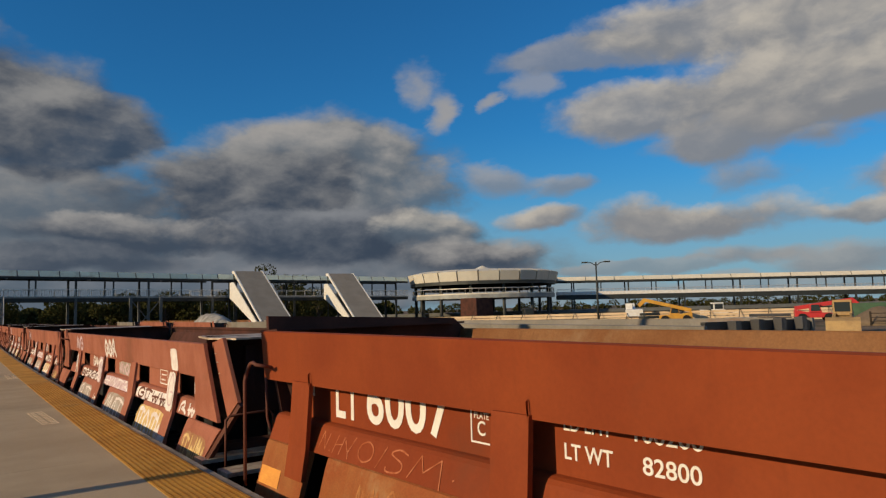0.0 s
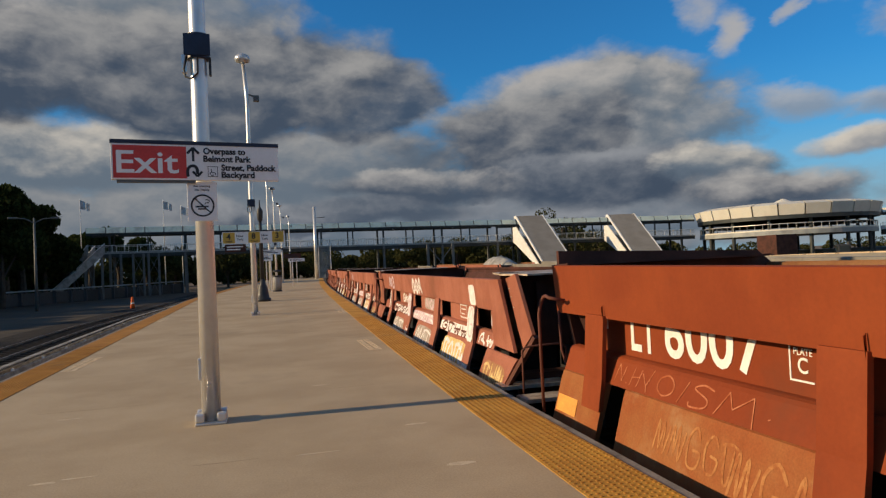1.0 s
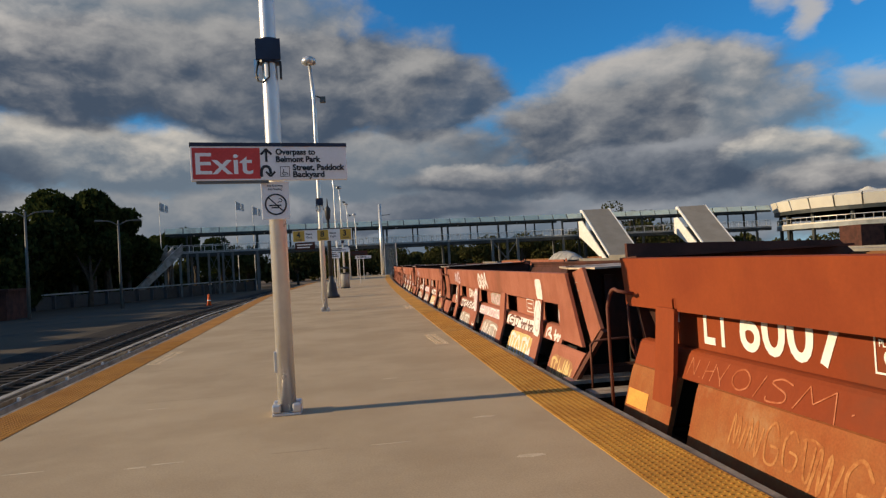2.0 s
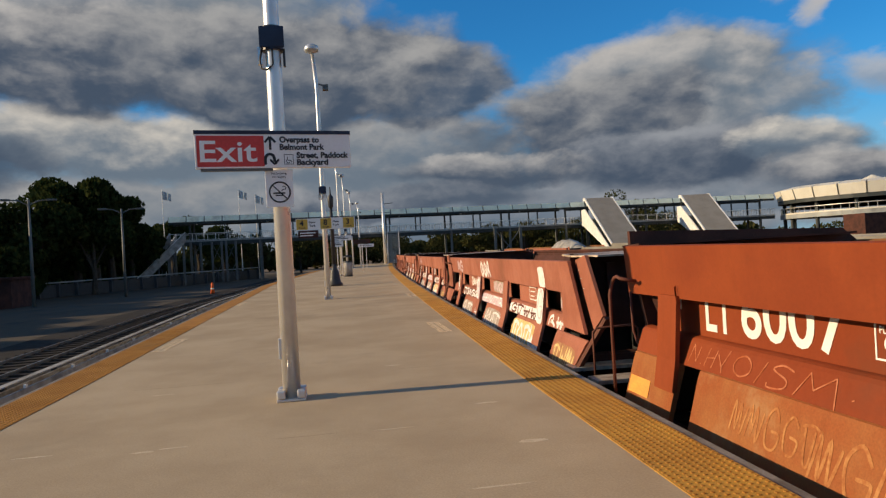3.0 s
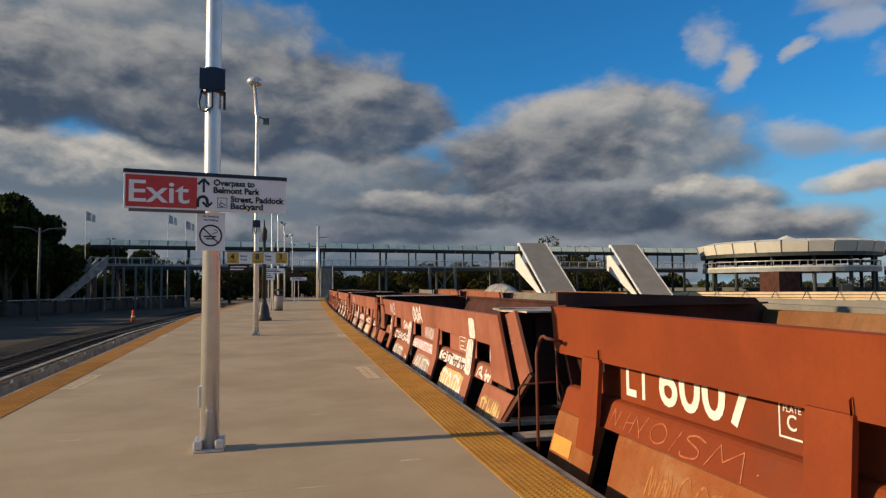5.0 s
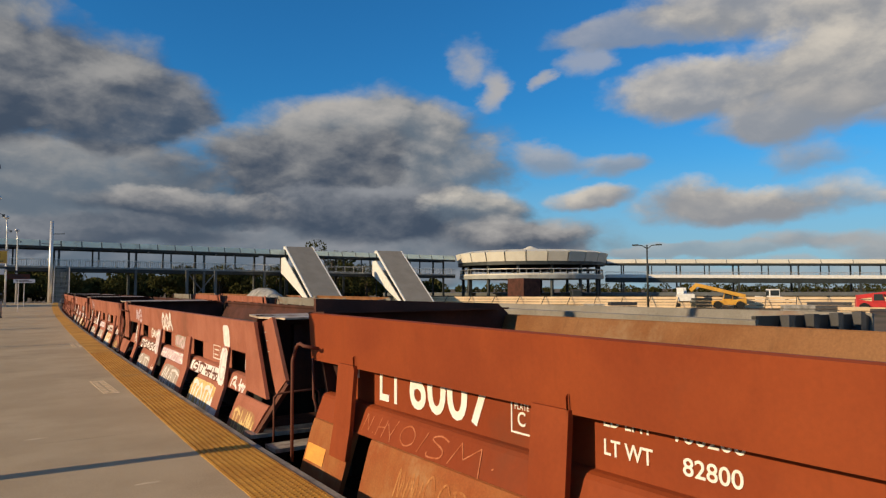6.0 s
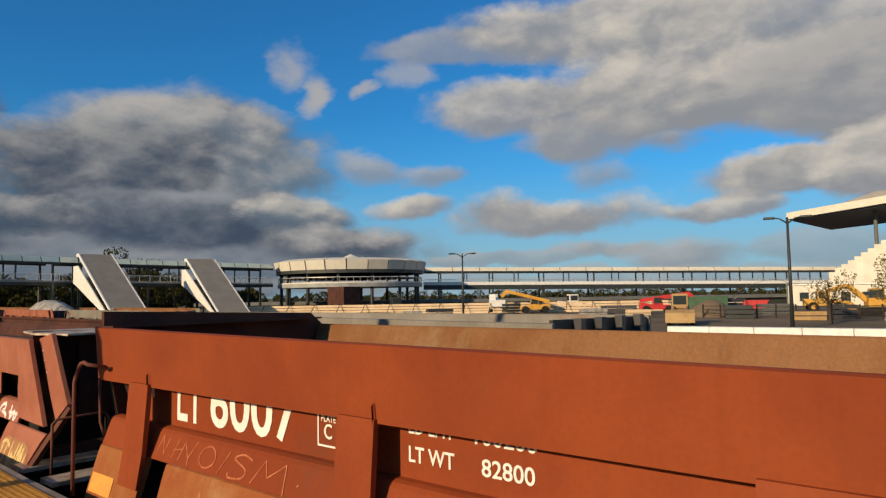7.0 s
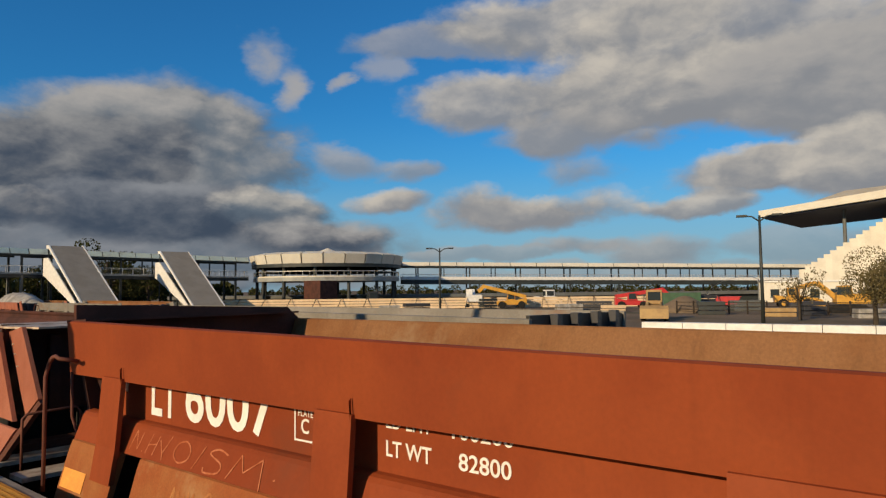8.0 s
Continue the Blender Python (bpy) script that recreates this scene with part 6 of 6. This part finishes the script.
def crate_stack(az, d, w, h, mt, label, rz=0):
    p = polar(az, d)
    ob = thing("material_stack", label, "stack", pose(p.x, p.y, GROUND, 0, 0, rz - az), "stacks in the yard")
    n = max(2, int(h / 0.45))
    for k in range(n):
        o = 0.08 * math.sin(k * 2.7)
        part("layer", Geo().box(-w / 2 + o, -0.8, k * h / n + 0.02, w / 2 + o, 0.8, (k + 0.86) * h / n), mt, ob, bevel=0.02)
    for x in (-w * 0.3, w * 0.3):
        part("bearer", Geo().box(x - 0.06, -0.8, 0, x + 0.06, 0.8, 0.02), "wood", ob)


for az, d, w, h, mt, lb in ((72.6, 98, 4.5, 2.2, "dark", "dark stacked site material"), (73.6, 84, 3.0, 1.6, "frame_dark", "dark stacked site material"), (76.2, 96, 4.0, 1.5, "frame_grey", "grey stacked site material"),
                            (64.5, 100, 5.0, 1.4, "dark", "dark stacked site material"), (62.4, 96, 3.6, 1.1, "cover", "pale stacked site material"), (66.0, 92, 3.0, 1.0, "fence", "tan stacked timber boards in yard"),
                            (49.5, 104, 4.0, 1.2, "dark", "dark stacked site material"), (47.2, 100, 3.0, 1.0, "cover", "pale stacked site material"), (55.6, 104, 2.4, 1.8, "frame_dark", "dark stacked site material"),
                            (78.4, 80, 3.0, 1.0, "tan", "tan stacked site material"), (80.6, 84, 2.4, 1.6, "dark", "dark stacked site material"), (84.5, 78, 3.4, 1.0, "cover", "pale stacked pipes in yard")):
    crate_stack(az, d, w, h, mt, lb, az * 7 % 30)
site = thing("site_fence", "low steel rail fence across the yard", "fence", kind="structure")
fa, fb = polar(71, 88), polar(100, 84)
for z in (-0.9, -0.45, 0.0):
    part("rail", Geo().beam((fa.x, fa.y, z), (fb.x, fb.y, z), 0.08, 0.08), "wood", site)
for k in range(22):
    p = fa + (fb - fa) * (k / 21)
    part("post", Geo().box(p.x - 0.08, p.y - 0.08, GROUND, p.x + 0.08, p.y + 0.08, 0.2), "wood", site)

# tall white barrier along the yard, and a black open skip by the wagons
barrier = thing("barrier", "long low white barrier along the yard", "barrier", kind="structure")
fa, fb = polar(68.5, 33), polar(112, 36)
n = 14
for k in range(n):
    a, b = fa + (fb - fa) * (k / n), fa + (fb - fa) * ((k + 0.985) / n)
    part("block", Geo().beam((a.x, a.y, -0.55), (b.x, b.y, -0.55), 0.6, 1.6), "white", barrier)
sh = thing("barn_row", "long low dark-roofed barns behind the fence", "barn", kind="structure")
fa, fb = polar(30, 160), polar(84, 185)
part("wall", Geo().beam((fa.x, fa.y, -0.6), (fb.x, fb.y, -0.6), 8.0, 1.6), "frame_dark", sh)
part("roof", Geo().beam((fa.x, fa.y, 0.55), (fb.x, fb.y, 0.55), 10.0, 0.7), "frame_grey", sh)

# ---- grandstand ----
gs = thing("grandstand", "white grandstand with stepped side and broad canopy", "grandstand", kind="structure")


def ring_slab(pts_a, pts_b):
    n = len(pts_a)
    return Geo().add(list(pts_a) + list(pts_b), [tuple(range(n))[::-1], tuple(range(n, 2 * n))] + [(i, (i + 1) % n, n + (i + 1) % n, n + i) for i in range(n)])


GD = 190.0
zel = lambda el, d: 2.6 + d * math.tan(radians(el))
part("canopy", ring_slab([polar(77.2, GD, zel(5.1, GD)), polar(112, GD - 20, zel(7.2, GD)), polar(112, GD + 40, zel(7.2, GD)), polar(80.0, GD + 30, zel(4.9, GD))],
                         [polar(77.2, GD, zel(5.6, GD)), polar(112, GD - 20, zel(7.8, GD)), polar(112, GD + 40, zel(8.6, GD)), polar(80.0, GD + 30, zel(6.0, GD))]), "cream", gs)
part("canopy_top", ring_slab([polar(79.2, GD + 4, zel(5.65, GD)), polar(112, GD - 10, zel(7.8, GD)), polar(112, GD + 40, zel(8.4, GD)), polar(81.0, GD + 30, zel(6.0, GD))],
                             [polar(83.0, GD + 12, zel(7.15, GD)), polar(112, GD, zel(7.6, GD)), polar(112, GD + 35, zel(8.4, GD)), polar(84.0, GD + 26, zel(6.9, GD))]), "roof_tan", gs)
# dark sheet added below the canopy to keep its underside in shade
part("soffit", ring_slab([polar(77.5, GD + 0.6, zel(5.0, GD)), polar(112, GD - 19, zel(7.1, GD)), polar(112, GD + 39, zel(7.1, GD)), polar(80.1, GD + 29, zel(4.8, GD))],
                         [polar(77.5, GD + 0.6, zel(5.08, GD)), polar(112, GD - 19, zel(7.18, GD)), polar(112, GD + 39, zel(7.18, GD)), polar(80.1, GD + 29, zel(4.88, GD))]), "navy", gs, "dark blue soffit, underside shade in its colour")
part("canopy_post", Geo().tube([polar(82.9, GD, GROUND), polar(82.9, GD, zel(5.4, GD))], 0.42, 12), "frame_grey", gs)
# stepped concrete side, climbing away from the track
for k in range(16):
    az = 79.8 + k * 0.42
    p, q = polar(az, GD - 2), polar(az + 0.62, GD - 2)
    zt = zel(1.0 + k * 0.27, GD)
    part("step", ring_slab([(p.x, p.y, GROUND), (q.x, q.y, GROUND), (q.x + 20, q.y, GROUND), (p.x + 20, p.y, GROUND)], [(p.x, p.y, zt), (q.x, q.y, zt), (q.x + 20, q.y, zt), (p.x + 20, p.y, zt)]), "cream", gs)
p, q = polar(85.6, GD - 3), polar(110, GD - 8)
part("wall", ring_slab([(p.x, p.y, GROUND), (q.x, q.y, GROUND), (q.x + 20, q.y, GROUND), (p.x + 20, p.y, GROUND)], [(p.x, p.y, zel(5.8, GD)), (q.x, q.y, zel(6.5, GD)), (q.x + 20, q.y, zel(6.5, GD)), (p.x + 20, p.y, zel(5.8, GD))]), "cream", gs)
bd = thing("site_building", "low white building under the footbridge", "building", pose(*polar(80.5, 150, GROUND), 0, 0, -79), kind="structure")
part("wall", Geo().box(-9, 0, 0, 8, 6, 4.0), "cream", bd)
part("roof", Geo().box(-9.3, -0.3, 4.0, 8.3, 6.3, 4.3), "white", bd)
for x in (-7, -3.5, 0, 3.5):
    w = part("window", Geo().box(x, -0.05, 1.0, x + 1.6, 0.05, 2.6), "glass", bd)
    part("window_frame", Geo().box(x - 0.1, -0.08, 0.85, x + 1.7, -0.04, 1.0), "frame_grey", w)
awn = thing("canopy_tent", "white curved canopy tent tilted over yard", "tent", pose(*polar(75.2, 100, GROUND), 0, 0, -75))
g = Geo()
for i in range(8):
    a0, a1 = math.pi * i / 8, math.pi * (i + 1) / 8
    g.add([(-3.5 * math.cos(a0), y, 3.4 + 1.6 * math.sin(a0) + (-3.5 * math.cos(a0)) * 0.25 - 0.6) for y in (0, 4)] + [(-3.5 * math.cos(a1), y, 3.4 + 1.6 * math.sin(a1) + (-3.5 * math.cos(a1)) * 0.25 - 0.6) for y in (0, 4)], [(0, 1, 3, 2)])
part("cover", g, "white", awn)
for x in (-3.2, 3.2):
    part("post", Geo().box(x - 0.1, 0.2, 0, x + 0.1, 0.4, 3.2 + x * 0.25), "frame_grey", awn)
p = polar(84.6, 62)
tree(p.x, p.y, 6.2, 3.6, 400, "leaf_dry", 9000, 0.15, "thin small tree with dry brownish leaves")
p = polar(79.8, 72)
tree(p.x, p.y, 5.2, 2.4, 401, "leaf_dry", 900, 0.18, "thin small tree with dry brownish leaves")
p = polar(87.5, 66)
tree(p.x, p.y, 6.2, 3.4, 402, "leaf_dry", 9000, 0.15, "thin small tree with dry brownish leaves")
